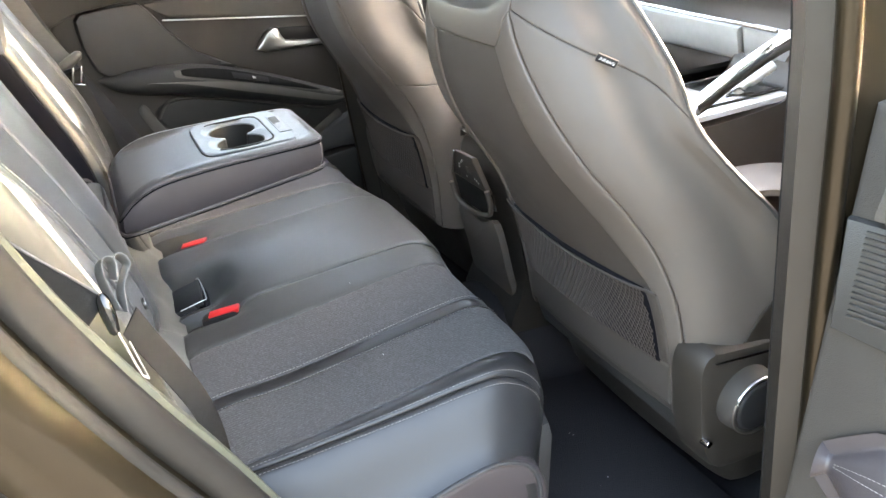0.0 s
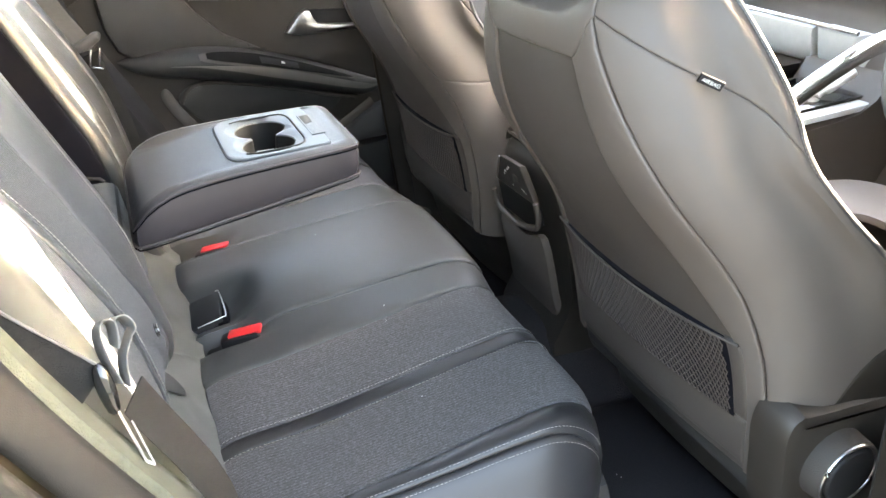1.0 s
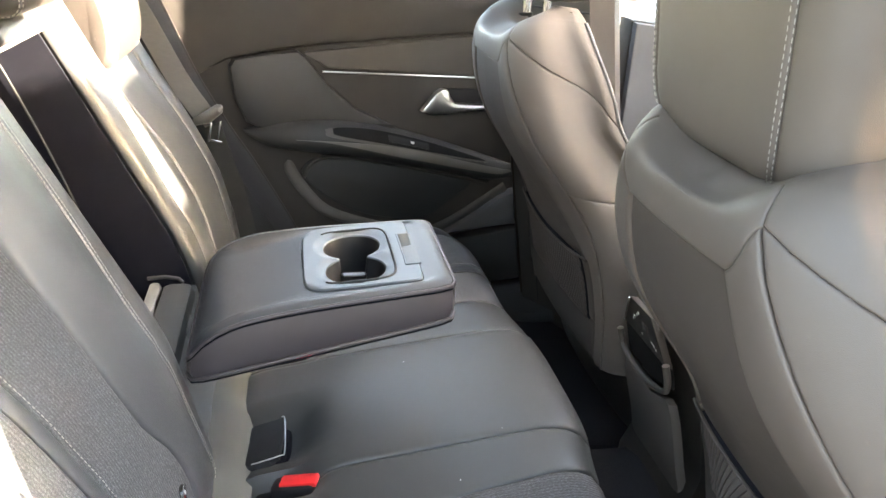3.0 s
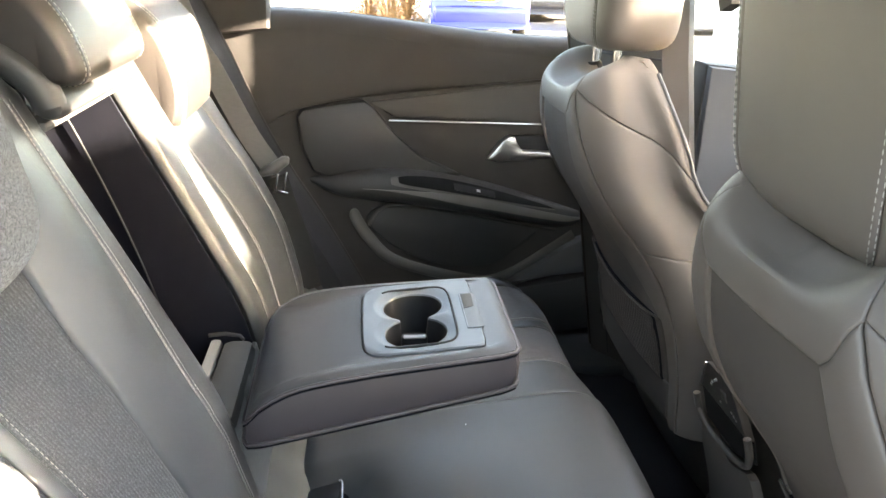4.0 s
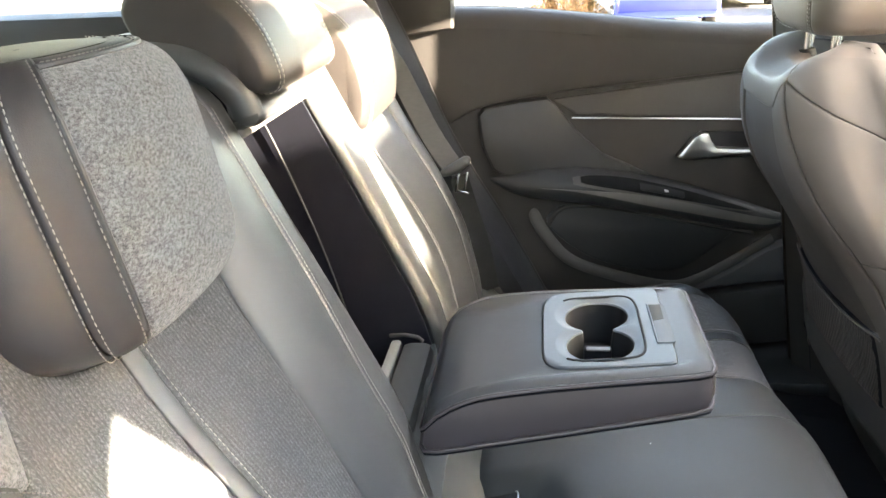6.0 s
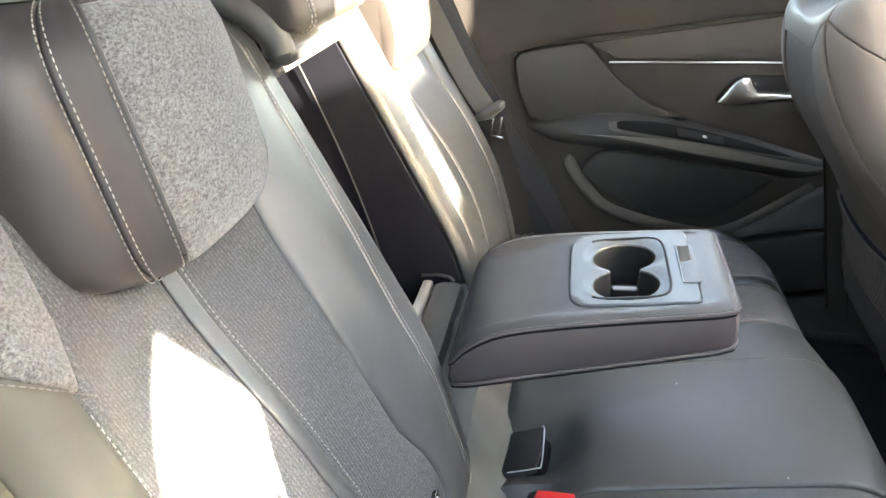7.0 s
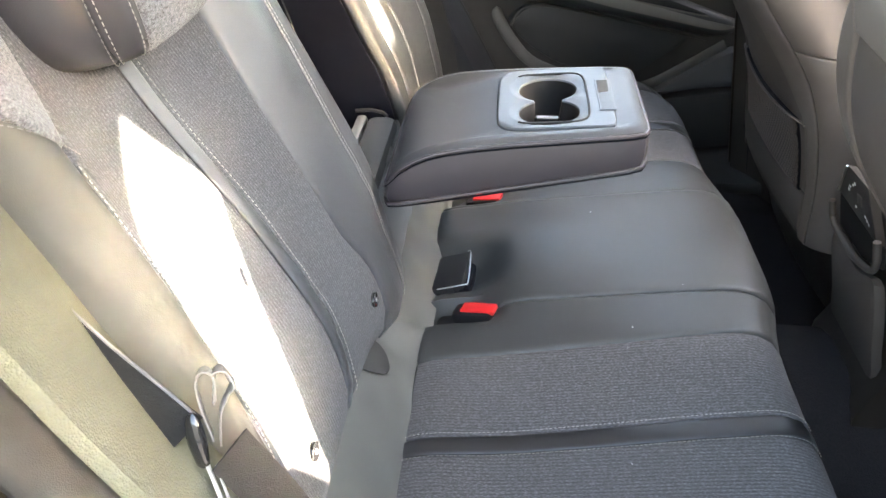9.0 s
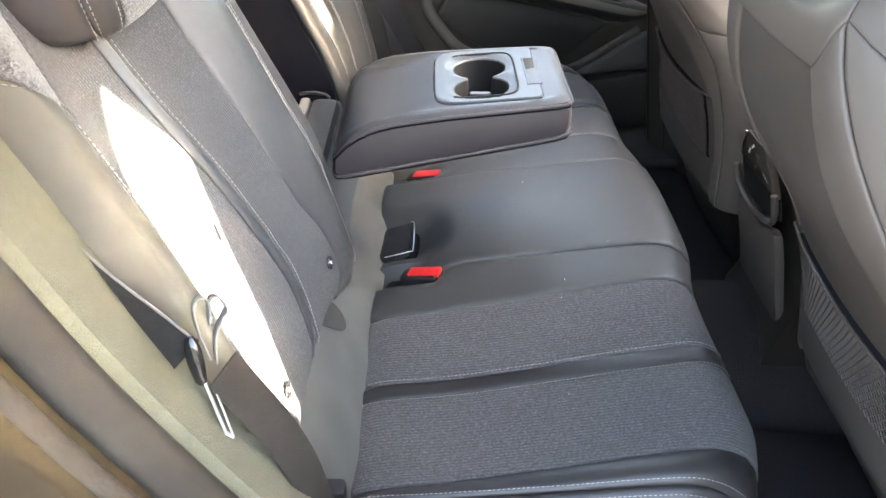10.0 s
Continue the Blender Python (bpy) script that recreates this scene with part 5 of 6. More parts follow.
for k in (-1, 1):
    part("jamb_trim", jamb(k, [(0.060, 0.572), (0.024, 0.574), (0.012, 0.605), (0.004, 0.632), (0.0, 0.650), (0.006, 0.658)], 3, 66), FELT if k < 0 else BLACK, car, "pale grey felt-covered wheel arch trim")
    part("door_seal", seal(k, 0.016, 0.668, 0.016), RUBBER, car, "dark rubber door seal")
    part("seal_lip", seal(k, 0.034, 0.690, 0.008), RUBBER, car)
    part("painted_jamb", jamb(k, [(0.026, 0.680), (0.036, 0.704), (0.052, 0.714), (0.078, 0.720), (0.097, 0.738), (0.103, 0.765), (0.117, 0.785), (0.147, 0.80), (0.40, 0.845)]), PAINT, car, "bronze painted door jamb")
    part("outer_seal", seal(k, 0.090, 0.733, 0.007), RUBBER, car)
    part("sill", box(0.95, k * 0.745, 0.37, 1.75, 0.14, 0.10, 0.02), PAINT, car)
    part("sill_trim", box(0.95, k * (0.705 if k < 0 else 0.79), 0.425, 1.5, 0.07 if k < 0 else 0.24, 0.03, 0.006), PLASTIC, car)
    part("quarter_panel", box(-0.80, k * 0.80, 0.80, 0.7, 0.08, 0.7, 0.03), PAINT, car)
    part("inner_quarter", box(-0.55, k * 0.66, 0.78, 0.85, 0.06, 0.78, 0.02), PLASTIC, car)
    # B pillar, leaning back towards its foot
    def bpost(u, v, h, k=k):
        return Vector((u - 0.16 * (h - 1.0), k * (v - 0.10 * max(h - 1.15, 0.0)), h))
    pil = [(0.640, 0.662), (0.600, 0.668), (0.548, 0.715), (0.520, 0.752), (0.535, 0.775), (0.580, 0.790), (0.720, 0.800), (0.770, 0.770), (0.780, 0.690), (0.740, 0.664)]
    if k < 0:
        pil[:2], pil[-2:] = [(0.640, 0.705), (0.600, 0.705)], [(0.780, 0.720), (0.740, 0.706)]
    if k > 0:
        pil = [(0.650, 0.580), (0.595, 0.630)] + pil[2:6] + [(0.690, 0.795), (0.722, 0.765), (0.728, 0.620), (0.700, 0.578)]
    def prism(pts, z0, z1, f):
        bm = bmesh.new()
        rows = [[bm.verts.new(f(u, v, z)) for u, v in pts] for z in steps(z0, z1, 12)]
        n = len(pts)
        for a, b in zip(rows, rows[1:]):
            for i in range(n):
                bm.faces.new((a[i], a[(i + 1) % n], b[(i + 1) % n], b[i]))
        bm.faces.new(rows[0])
        bm.faces.new(rows[-1])
        return bm
    shift = 0.03 if k < 0 else 0.085
    part("b_pillar", prism([(u + shift, v) for u, v in pil], 0.40, 1.52, bpost), PLASTIC_SOFT if k > 0 else PILLAR, car, "smooth dark centre pillar trim")
    part("painted_pillar", prism([(u + shift, v) for u, v in ((0.545, 0.782), (0.580, 0.792), (0.720, 0.802), (0.720, 0.806), (0.580, 0.796), (0.541, 0.786))], 0.40, 1.5, bpost), PAINT, car)
    part("b_pillar_seal", tube([bpost(0.553 + shift, 0.735, z) for z in steps(0.40, 1.5, 20)], 0.013, 10), RUBBER, car)
    part("door_flange", tube([bpost(0.532 + shift, 0.782, z) for z in steps(0.40, 1.5, 20)], 0.010, 10), PAINT, car, "bronze painted flange")
    part("pillar_groove", tube([bpost(0.549 + shift, 0.7145, z) for z in steps(0.45, 1.5, 20)], 0.0016, 6), BLACK, car)
    part("b_pillar_joint", tube([bpost(u + shift, v - 0.001, 1.145) for u, v in pil[:3]], 0.002, 6), BLACK, car)
    # Unseen plate, its outline cut to trim the sun on the rear seats
    part("pillar_sun_baffle", plate([(0.56 - 0.035 * (k > 0), 1.53), (0.555 - 0.035 * (k > 0), 1.25), (0.58 - 0.02 * (k > 0), 1.234), (0.63, 1.334), (0.74, 1.264), (0.77, 1.30), (0.70, 1.50)], lambda u, v, h, k=k: Vector((0.80 + h, k * u, v)), 0.025, 0.004), PLASTIC_SOFT, car)
    # roof edge, A pillar, C pillar
    part("roof_rail", tube(spline([(-0.95, k * 0.60, 1.46), (-0.4, k * 0.64, 1.53), (0.3, k * 0.65, 1.56), (0.80, k * 0.645, 1.515), (0.97, k * 0.635, 1.470)], False, 8), 0.048, 12), PAINT, car)
    part("a_pillar", tube(spline([(0.97, k * 0.60, 1.49), (1.35, k * 0.645, 1.27), (1.78, k * 0.70, 1.02)], False, 8), [lerp(0.055, 0.036, i / 16) for i in range(17)], 12), PAINT, car)
    part("c_pillar_trim", plate([(-0.10, 1.17), (-0.02, 1.18), (-0.015, 1.30), (-0.10, 1.50), (-0.50, 1.50), (-0.32, 1.17)], lambda u, v, h: Vector((u, k * (0.735 - h - 0.10 * (v - 1.17)), v)), 0.05, 0.014, 0), PLASTIC_SOFT, car, "dark rear pillar trim")
    part("boot_side", box(-0.75, k * 0.60, 1.055, 0.75, 0.06, 0.37, 0.03), PLASTIC, car)

roof = thing("car_roof", "bronze roof with pale cloth headliner and an added light inlet", "car roof")


def roof_z(x, y):
    return 1.605 - 0.09 * ((x - 0.15) / 1.0) ** 2 - 0.05 * (y / 0.65) ** 2


part("front_panel", shell(lambda x, y: Vector((x, y, roof_z(x, y))), steps(0.93, 0.95, 3), steps(-0.64, 0.64, 16), 0.02), PAINT, roof)
part("rear_panel", shell(lambda x, y: Vector((x, y, roof_z(x, y))), steps(-1.0, 0.50, 16), steps(-0.64, 0.64, 16), 0.02), PAINT, roof)
for k in (-1, 1):
    part("side_panel", shell(lambda x, y: Vector((x, y, roof_z(x, y))), steps(0.50, 0.93, 12), steps(k * 0.28, k * 0.64, 6), 0.02), PAINT, roof)
# Unseen opening, added so that sun and sky reach headrests and bench
rg = part("light_inlet_glass", shell(lambda x, y: Vector((x, y, roof_z(x, y) + 0.002)), steps(0.50, 0.93, 12), steps(-0.28, 0.28, 10), 0.004), GLASS, roof, "clear roof glass added to let sun and sky in")
rg.visible_shadow = False
# Unseen visor, added to keep sun off part of the rear headrests
visor = thing("sun_blocking_visor", "unseen pale visor added under the roof to block sun", "sun visor")
part("flap", box(0.885, -0.41, 1.520, 0.05, 0.32, 0.088, 0.012), HEADLINER, visor)
ceil = tagged(new("ceiling"), "pale grey cloth headliner round an added light inlet", "ceiling", kind="structure")
for x0, x1, y0, y1 in ((-0.95, 0.50, -0.62, 0.62), (0.50, 0.93, 0.275, 0.62), (0.50, 0.93, -0.62, -0.275)):
    part("headliner", shell(lambda x, y: Vector((x, y, roof_z(x, y) - 0.045)), steps(x0, x1, 10), steps(y0, y1, 8), 0.012), HEADLINER, ceil)

glazing = thing("car_glazing", "clear glass of windscreen, rear window and far doors", "car windows")


def pane(name, corners, mat=GLASS):
    a, b, c, d = (Vector(p) for p in corners)
    ob = part(name, shell(lambda u, v: a.lerp(b, u).lerp(d.lerp(c, u), v), steps(0, 1, 4), steps(0, 1, 4), 0.004), mat, glazing)
    ob.visible_shadow = False
    return ob


pane("windscreen", ((0.95, -0.60, 1.53), (0.95, 0.60, 1.53), (1.78, 0.70, 1.02), (1.78, -0.70, 1.02)))
pane("rear_window", ((-1.0, -0.52, 1.46), (-1.0, 0.52, 1.46), (-1.25, 0.58, 1.08), (-1.25, -0.58, 1.08)), TINTED)
pane("far_rear_window", ((-0.10, 0.775, 1.19), (0.82, 0.80, 1.10), (0.82, 0.66, 1.52), (-0.10, 0.66, 1.50)))
pane("far_front_window", ((0.90, 0.80, 1.10), (1.70, 0.78, 1.03), (1.05, 0.66, 1.50), (0.90, 0.66, 1.52)))
pane("near_front_window", ((0.78, -0.79, 1.10), (1.70, -0.78, 1.03), (1.05, -0.66, 1.50), (0.78, -0.66, 1.52)))

shelf = thing("parcel_shelf", "black ribbed parcel shelf behind the rear seats", "parcel shelf")
part("board", shell(lambda x, y: Vector((x, y, 1.135 + 0.02 * math.sin(x * 6))), steps(-1.15, -0.26, 14), steps(-0.58, 0.58, 12), 0.02), PLASTIC, shelf)
part("front_lip", tube([(-0.27, y, 1.15) for y in steps(-0.56, 0.56, 20)], 0.018, 10), PLASTIC, shelf)
tail = thing("tailgate", "bronze tailgate closing the boot", "tailgate")
part("panel", box(-1.25, 0, 0.80, 0.10, 1.40, 0.62, 0.03), PAINT, tail)
part("header", box(-0.98, 0, 1.48, 0.12, 1.16, 0.06, 0.02), PAINT, tail)
bonnet = thing("bonnet", "bronze bonnet beyond the windscreen", "bonnet")
part("panel", shell(lambda x, y: Vector((x, y, 1.03 - 0.10 * ((x - 1.78) / 0.9) ** 2 - 0.08 * (y / 0.75) ** 4)), steps(1.76, 2.70, 12), steps(-0.74, 0.74, 14), 0.02), PAINT, bonnet)
part("front_end", box(2.2, 0, 0.62, 0.95, 1.60, 0.55, 0.06), PAINT, bonnet)

# ---- closed doors of the far side ----
DN = Vector((0.17, -1.0, 0)).normalized()


def door_at(u, v, h):
    """The far door's inner face at x = u, z = v, raised h towards the seats."""
    return Vector((u, 0.745 + 0.17 * u, v)) + DN * h


door = thing("rear_door", "closed dark rear door with cloth trim, chrome strip and armrest", "car door")
part("skin", plate([(-0.155, 1.20), (-0.10, 1.10), (-0.03, 0.945), (0.03, 0.805), (0.10, 0.64), (0.19, 0.50), (0.35, 0.42), (0.60, 0.40), (0.86, 0.40), (0.88, 0.90), (0.86, 1.13), (0.58, 1.140), (0.21, 1.176), (-0.04, 1.212)], lambda u, v, h: door_at(u, v, h - 0.05), 0.05, 0.008), PLASTIC_SOFT, door, "dark soft-touch door panel")
part("outer_skin", plate([(-0.10, 1.18), (0.10, 0.64), (0.35, 0.36), (0.86, 0.36), (0.86, 1.10)], lambda u, v, h: door_at(u, v, -0.05 - h), 0.06, 0.01), PAINT, door)
part("window_sill", shell(lambda u, t: door_at(u, lerp(1.215, 1.156, sm(-0.05, 0.62, u)) - 0.038 * (1 - math.sin(0.5 * math.pi * t)) ** 1.6, lerp(0.020, -0.024, 1 - math.cos(0.5 * math.pi * t))), steps(-0.16, 0.86, 40), steps(0, 1, 10), 0.02), PLASTIC_SOFT, door, "rounded dark window sill")
part("window_seal", tube([door_at(u, lerp(1.211, 1.152, sm(-0.05, 0.62, u)), -0.026) for u in steps(-0.1, 0.86, 30)], 0.005, 8), RUBBER, door)
part("upper_trim", plate([(-0.115, 1.12), (-0.05, 0.985), (0.015, 1.018), (0.10, 1.034), (0.163, 1.042), (0.35, 1.055), (0.56, 1.070), (0.86, 1.085), (0.86, 1.118), (0.58, 1.124), (0.21, 1.158), (-0.04, 1.20), (-0.12, 1.20)],
                      lambda u, v, h: door_at(u, v, h), 0.018, 0.008), PLASTIC_SOFT, door)
part("cloth_trim", plate([(0.172, 1.030), (0.56, 1.063), (0.84, 1.078), (0.84, 0.962), (0.54, 0.972), (0.215, 0.997)], door_at, 0.010, 0.004), DOOR_CLOTH, door, "grey woven cloth trim panel")
part("chrome_strip", tube([door_at(lerp(0.207, 0.86, t), lerp(0.990, 0.951, t), 0.010) for t in steps(0, 1, 20)], 0.0018, 8), SATIN_METAL, door, "slim chrome strip")
part("speaker_pad", plate([(0.018, 1.005), (0.030, 1.020), (0.10, 1.030), (0.155, 1.034), (0.176, 1.018), (0.215, 0.966), (0.275, 0.910), (0.33, 0.884), (0.37, 0.862), (0.25, 0.850), (0.08, 0.872), (0.046, 0.890), (0.025, 0.94)],
                       door_at, 0.022, 0.009), PLASTIC, door, "dark pad with swept lower edge")


REST_TOP = smooth_row([(0.04, 0.874), (0.12, 0.887), (0.20, 0.890), (0.30, 0.878), (0.42, 0.845), (0.55, 0.800), (0.68, 0.750)])
REST_LOW = smooth_row([(0.04, 0.866), (0.10, 0.834), (0.227, 0.812), (0.406, 0.772), (0.607, 0.722), (0.68, 0.735)])
REST_OUT = smooth_row([(0.04, 0.004), (0.12, 0.045), (0.25, 0.070), (0.42, 0.060), (0.58, 0.028), (0.68, 0.006)])


def rest_at(u, s, lift=0.0):
    """The swept armrest of the door; s runs from its lower edge over the front to the top edge."""
    q = s * math.pi
    low, top = table(REST_LOW, u)[0], table(REST_TOP, u)[0]
    return door_at(u, lerp(low, top, 0.5 - 0.5 * math.cos(q)) + lift * 0.6, 0.006 + table(REST_OUT, u)[0] * math.sin(q) ** 0.7 + lift * 0.8)


def leaf(u0, u1, lo, hi, lift):
    """A pointed patch along the top of the armrest."""
    def f(t, w):
        u, k = lerp(u0, u1, t), math.sin(math.pi * min(1.0, 0.08 + 0.92 * t ** 0.7)) ** 0.6
        return rest_at(u, lerp(lerp(lo, hi, 0.5), lerp(lo, hi, w), k), lift)
    return shell(f, steps(0, 1, 40), steps(0, 1, 6), 0.002)


part("armrest", sheet(rest_at, steps(0.04, 0.675, 60), steps(0, 1, 24)), PLASTIC, door, "swept door armrest")
# Strip laid on as the window's reflection, not a part of its own
part("armrest_sheen", shell(lambda u, w: rest_at(u, lerp(0.50, lerp(0.40, 0.58, w), sm(0.14, 0.40, u) * sm(0.69, 0.62, u)), 0.002), steps(0.14, 0.67, 50), steps(0, 1, 6), 0.002), RAIL_SHEEN, door, "pale grey band painted as window sheen along the armrest")
part("recess_lip", leaf(0.200, 0.590, 0.55, 0.80, 0.0015), PLASTIC_GREY, door, "paler lip of the pull recess")
# Dark leaf lies on the armrest; its colour is the hollow's shade
part("pull_recess_shade", leaf(0.215, 0.585, 0.585, 0.80, 0.0035), RECESS_SHADE, door, "dark leaf for the shade in the pull recess")
sw = part("window_switch", shell(lambda u, w: rest_at(u, w, 0.007), steps(0.335, 0.43, 10), steps(0.63, 0.75, 4), 0.003), BLACK, door)
part("switch_mark", shell(lambda u, w: rest_at(u, w, 0.0085), steps(0.386, 0.394, 2), steps(0.67, 0.71, 2), 0.001), LABEL_WHITE, sw)
handle = part("handle_bezel", plate([(0.478, 0.946), (0.64, 0.938), (0.64, 0.900), (0.47, 0.902)], door_at, 0.006, 0.002), BLACK, door, "dark handle recess")
part("handle", plate([(0.424, 0.898), (0.438, 0.916), (0.456, 0.938), (0.472, 0.947), (0.486, 0.944), (0.493, 0.928), (0.504, 0.914), (0.56, 0.908), (0.64, 0.905), (0.64, 0.895), (0.45, 0.889)], lambda u, v, h: door_at(u, v, 0.006 + h), 0.016, 0.006), SATIN_METAL, handle, "satin metal door handle")
part("pocket_rim", tube(spline([door_at(u, v, 0.008) for u, v in ((0.130, 0.800), (0.135, 0.775), (0.165, 0.725), (0.216, 0.672), (0.320, 0.629), (0.428, 0.600), (0.494, 0.612), (0.57, 0.652), (0.65, 0.70))], False, 6), [0.002, 0.006, 0.009, 0.011, 0.012] + [0.013] * 44, 10, 0.45, DN), PLASTIC_GREY, door, "raised rim of the door pocket")
part("pocket_recess", plate([(0.160, 0.762), (0.185, 0.797), (0.24, 0.802), (0.354, 0.780), (0.50, 0.742), (0.56, 0.720), (0.50, 0.672), (0.44, 0.640), (0.333, 0.650), (0.235, 0.692)], door_at, 0.014, 0.005, 4), PLASTIC, door, "dark recessed pocket panel")
part("pocket_lip", tube(spline([door_at(u, v, 0.016) for u, v in ((0.160, 0.762), (0.185, 0.797), (0.24, 0.802), (0.354, 0.780), (0.50, 0.742), (0.60, 0.718))], False, 6), 0.005, 8), PLASTIC_SOFT, door)
part("lower_bin", plate([(0.47, 0.585), (0.56, 0.635), (0.66, 0.69), (0.80, 0.70), (0.80, 0.612), (0.60, 0.600)], door_at, 0.03, 0.012, 4), TRIM_CLOTH, door, "grey front of the door bin")
part("bin_base", plate([(0.42, 0.575), (0.60, 0.590), (0.82, 0.60), (0.82, 0.47), (0.52, 0.45), (0.40, 0.50)], door_at, 0.036, 0.014, 4), PLASTIC, door, "dark moulded bin")

fdoor = thing("front_door", "closed dark front door of the far side", "car door")
part("skin", plate([(0.90, 0.40), (1.60, 0.40), (1.70, 1.02), (1.2, 1.08), (0.90, 1.11)], lambda u, v, h: Vector((u, 0.86 - h, v)), 0.06, 0.012), PLASTIC_SOFT, fdoor)
part("upper_panel", plate([(0.905, 0.80), (1.55, 0.78), (1.64, 1.02), (1.2, 1.075), (0.905, 1.105)], lambda u, v, h: Vector((u, 0.80 - h, v)), 0.02, 0.008), TRIM_CLOTH, fdoor)
part("armrest", box(1.20, 0.76, 0.78, 0.45, 0.09, 0.06, 0.02), PLASTIC, fdoor)
ndoor = thing("front_door", "closed bronze front door of the near side", "car door")
part("skin", plate([(0.79, 0.40), (1.60, 0.40), (1.70, 1.02), (1.2, 1.06), (0.79, 1.08)], lambda u, v, h: Vector((u, -0.86 + h, v)), 0.16, 0.03), PLASTIC_SOFT, ndoor)
part("outer_skin", plate([(0.79, 0.36), (1.60, 0.36), (1.70, 1.02), (0.79, 1.10)], lambda u, v, h: Vector((u, -0.862 - h, v)), 0.05, 0.012), PAINT, ndoor)

# ---- open rear door beside the camera ----
odoor = thing("open_rear_door", "open rear door with speaker grille and stitched armrest", "car door")
hinge, swing = Vector((0.575, -0.805, 0)), radians(-76)
OX = Vector((math.cos(swing), math.sin(swing), 0))
OY = Vector((math.sin(swing), -math.cos(swing), 0))


def open_at(u, v, h):
    return hinge + OX * u + OY * h + Vector((0, 0, v))


part("skin", plate([(-0.015, 0.42), (0.70, 0.42), (0.92, 0.85), (0.98, 1.10), (-0.015, 1.10)], lambda u, v, h: open_at(u, v, h - 0.06), 0.06, 0.010), PLASTIC_SOFT, odoor)
part("outer_skin", plate([(0.0, 0.38), (0.70, 0.38), (0.92, 0.85), (0.98, 1.10), (0.0, 1.10)], lambda u, v, h: open_at(u, v, -0.062 - h), 0.06, 0.012), PAINT, odoor)
part("upper_trim", plate([(0.012, 1.008), (0.95, 1.02), (0.98, 1.10), (0.022, 1.10)], open_at, 0.022, 0.010), DOOR_CLOTH, odoor)
grille = part("speaker_panel", plate([(-0.006, 0.90), (0.25, 0.88), (0.27, 1.003), (-0.012, 1.003)], open_at, 0.010, 0.004), PLASTIC, odoor)
turn = Matrix((OX, OY, Vector((0, 0, 1)))).transposed().to_4x4()
for j in range(15):
    part("grille_slat", box(0, 0, 0, 0.21, 0.004, 0.0026, 0.0008, turn), PLASTIC_SOFT, grille).location = open_at(0.111, 0.918 + 0.0056 * j, 0.011)


def door_rest(a, b):
    k = sm(-0.02, 0.12, a) ** 0.6
    return open_at(lerp(0.022, 0.55, a), 0.762 + 0.052 * math.sin(b) * k, 0.004 + 0.036 * math.cos(b) * k)


part("armrest", pad(door_rest, 0, 1, -1.5, 1.5, 18, 10, scale_a=0.5, scale_b=0.06, flip=-1), LEATHER_SIDE, odoor, "stitched leather door armrest")
for d in (0.42, 0.60):
    part("stitching", stitching(lambda t: door_rest(t, d) + OY * 0.001, 0.01, 0.9), THREAD, odoor, "", "stuff")
part("window_frame", tube([open_at(-0.01, 1.09, -0.05), open_at(0.02, 1.30, -0.075), open_at(0.05, 1.50, -0.10), open_at(0.75, 1.48, -0.10), open_at(0.97, 1.11, -0.05)], 0.018, 10), BLACK, odoor)
part("window_pane", shell(lambda u, t: open_at(lerp(lerp(0.0, 0.97, u), lerp(0.05, 0.76, u), t), lerp(1.09, 1.49, t), lerp(-0.05, -0.10, t)), steps(0, 1, 4), steps(0, 1, 4), 0.004), TINTED, odoor, "dark privacy glass")

# ---- seat belts ----
belt = thing("seat_belt", "lap belt, webbing blackened for shade, with metal tongue by the seat", "seat belt", "rear seat belts")
view = (-0.35, 0.72, -0.5)  # the twisted webbing turns its width inwards


def hang(x, z, d=0.0):
    """A point of the slanting sheet in which the tongue and the strap ends hang."""
    return Vector((x, -0.604 + 0.1 * x + 0.3 * (z - 0.955) + d, z))


part("upper_strap", strap(spline([hang(x, z) for x, z in ((-0.185, 1.18), (-0.125, 1.075), (-0.084, 1.031), (-0.056, 1.001), (-0.032, 0.979), (-0.012, 0.961))], False, 6), 0.030, (-0.62, -0.25, -0.62)), WEB_SHADED, belt)
part("strap_edge", tube(spline([hang(x, z, -0.001) for x, z in ((-0.173, 1.19), (-0.113, 1.085), (-0.073, 1.042), (-0.046, 1.013), (-0.022, 0.990), (-0.006, 0.974))], False, 6), 0.0011, 6), WEB_LIT, belt, "pale bright edge of the webbing")
part("lower_strap", strap(spline([(0.010, -0.601, 0.948), (0.021, -0.598, 0.921), (0.036, -0.596, 0.888), (0.050, -0.598, 0.855), (0.060, -0.600, 0.815), (0.066, -0.59, 0.75)], False, 6), 0.030, (0.45, 0.85, 0.25)), WEB_SHADED, belt)
for pts in (((0.0027, 0.960), (-0.0027, 0.979), (-0.0040, 0.9926), (-0.0002, 0.9990), (0.0052, 0.9966), (0.0048, 0.983)), ((0.0070, 0.958), (0.0082, 0.975), (0.0135, 0.987), (0.0160, 0.9926), (0.0117, 0.9995), (0.0063, 0.9977), (0.0058, 0.985))):
    part("strap_loop", strap(spline([hang(x, z) for x, z in pts], False, 6), 0.016, view, 0.0014), WEB_LIT, belt, "looped end of the webbing")
part("tongue_cover", tube(spline([hang(-0.0068, 0.977, -0.004), hang(-0.0042, 0.961, -0.005), hang(-0.0018, 0.944, -0.004)], False, 5), [0.002, 0.004, 0.005, 0.0055, 0.0058, 0.0058, 0.0056, 0.005, 0.0045, 0.004, 0.002], 12, 0.7, (0, 1, 0)), GLOSS, belt, "black plastic tongue cover")
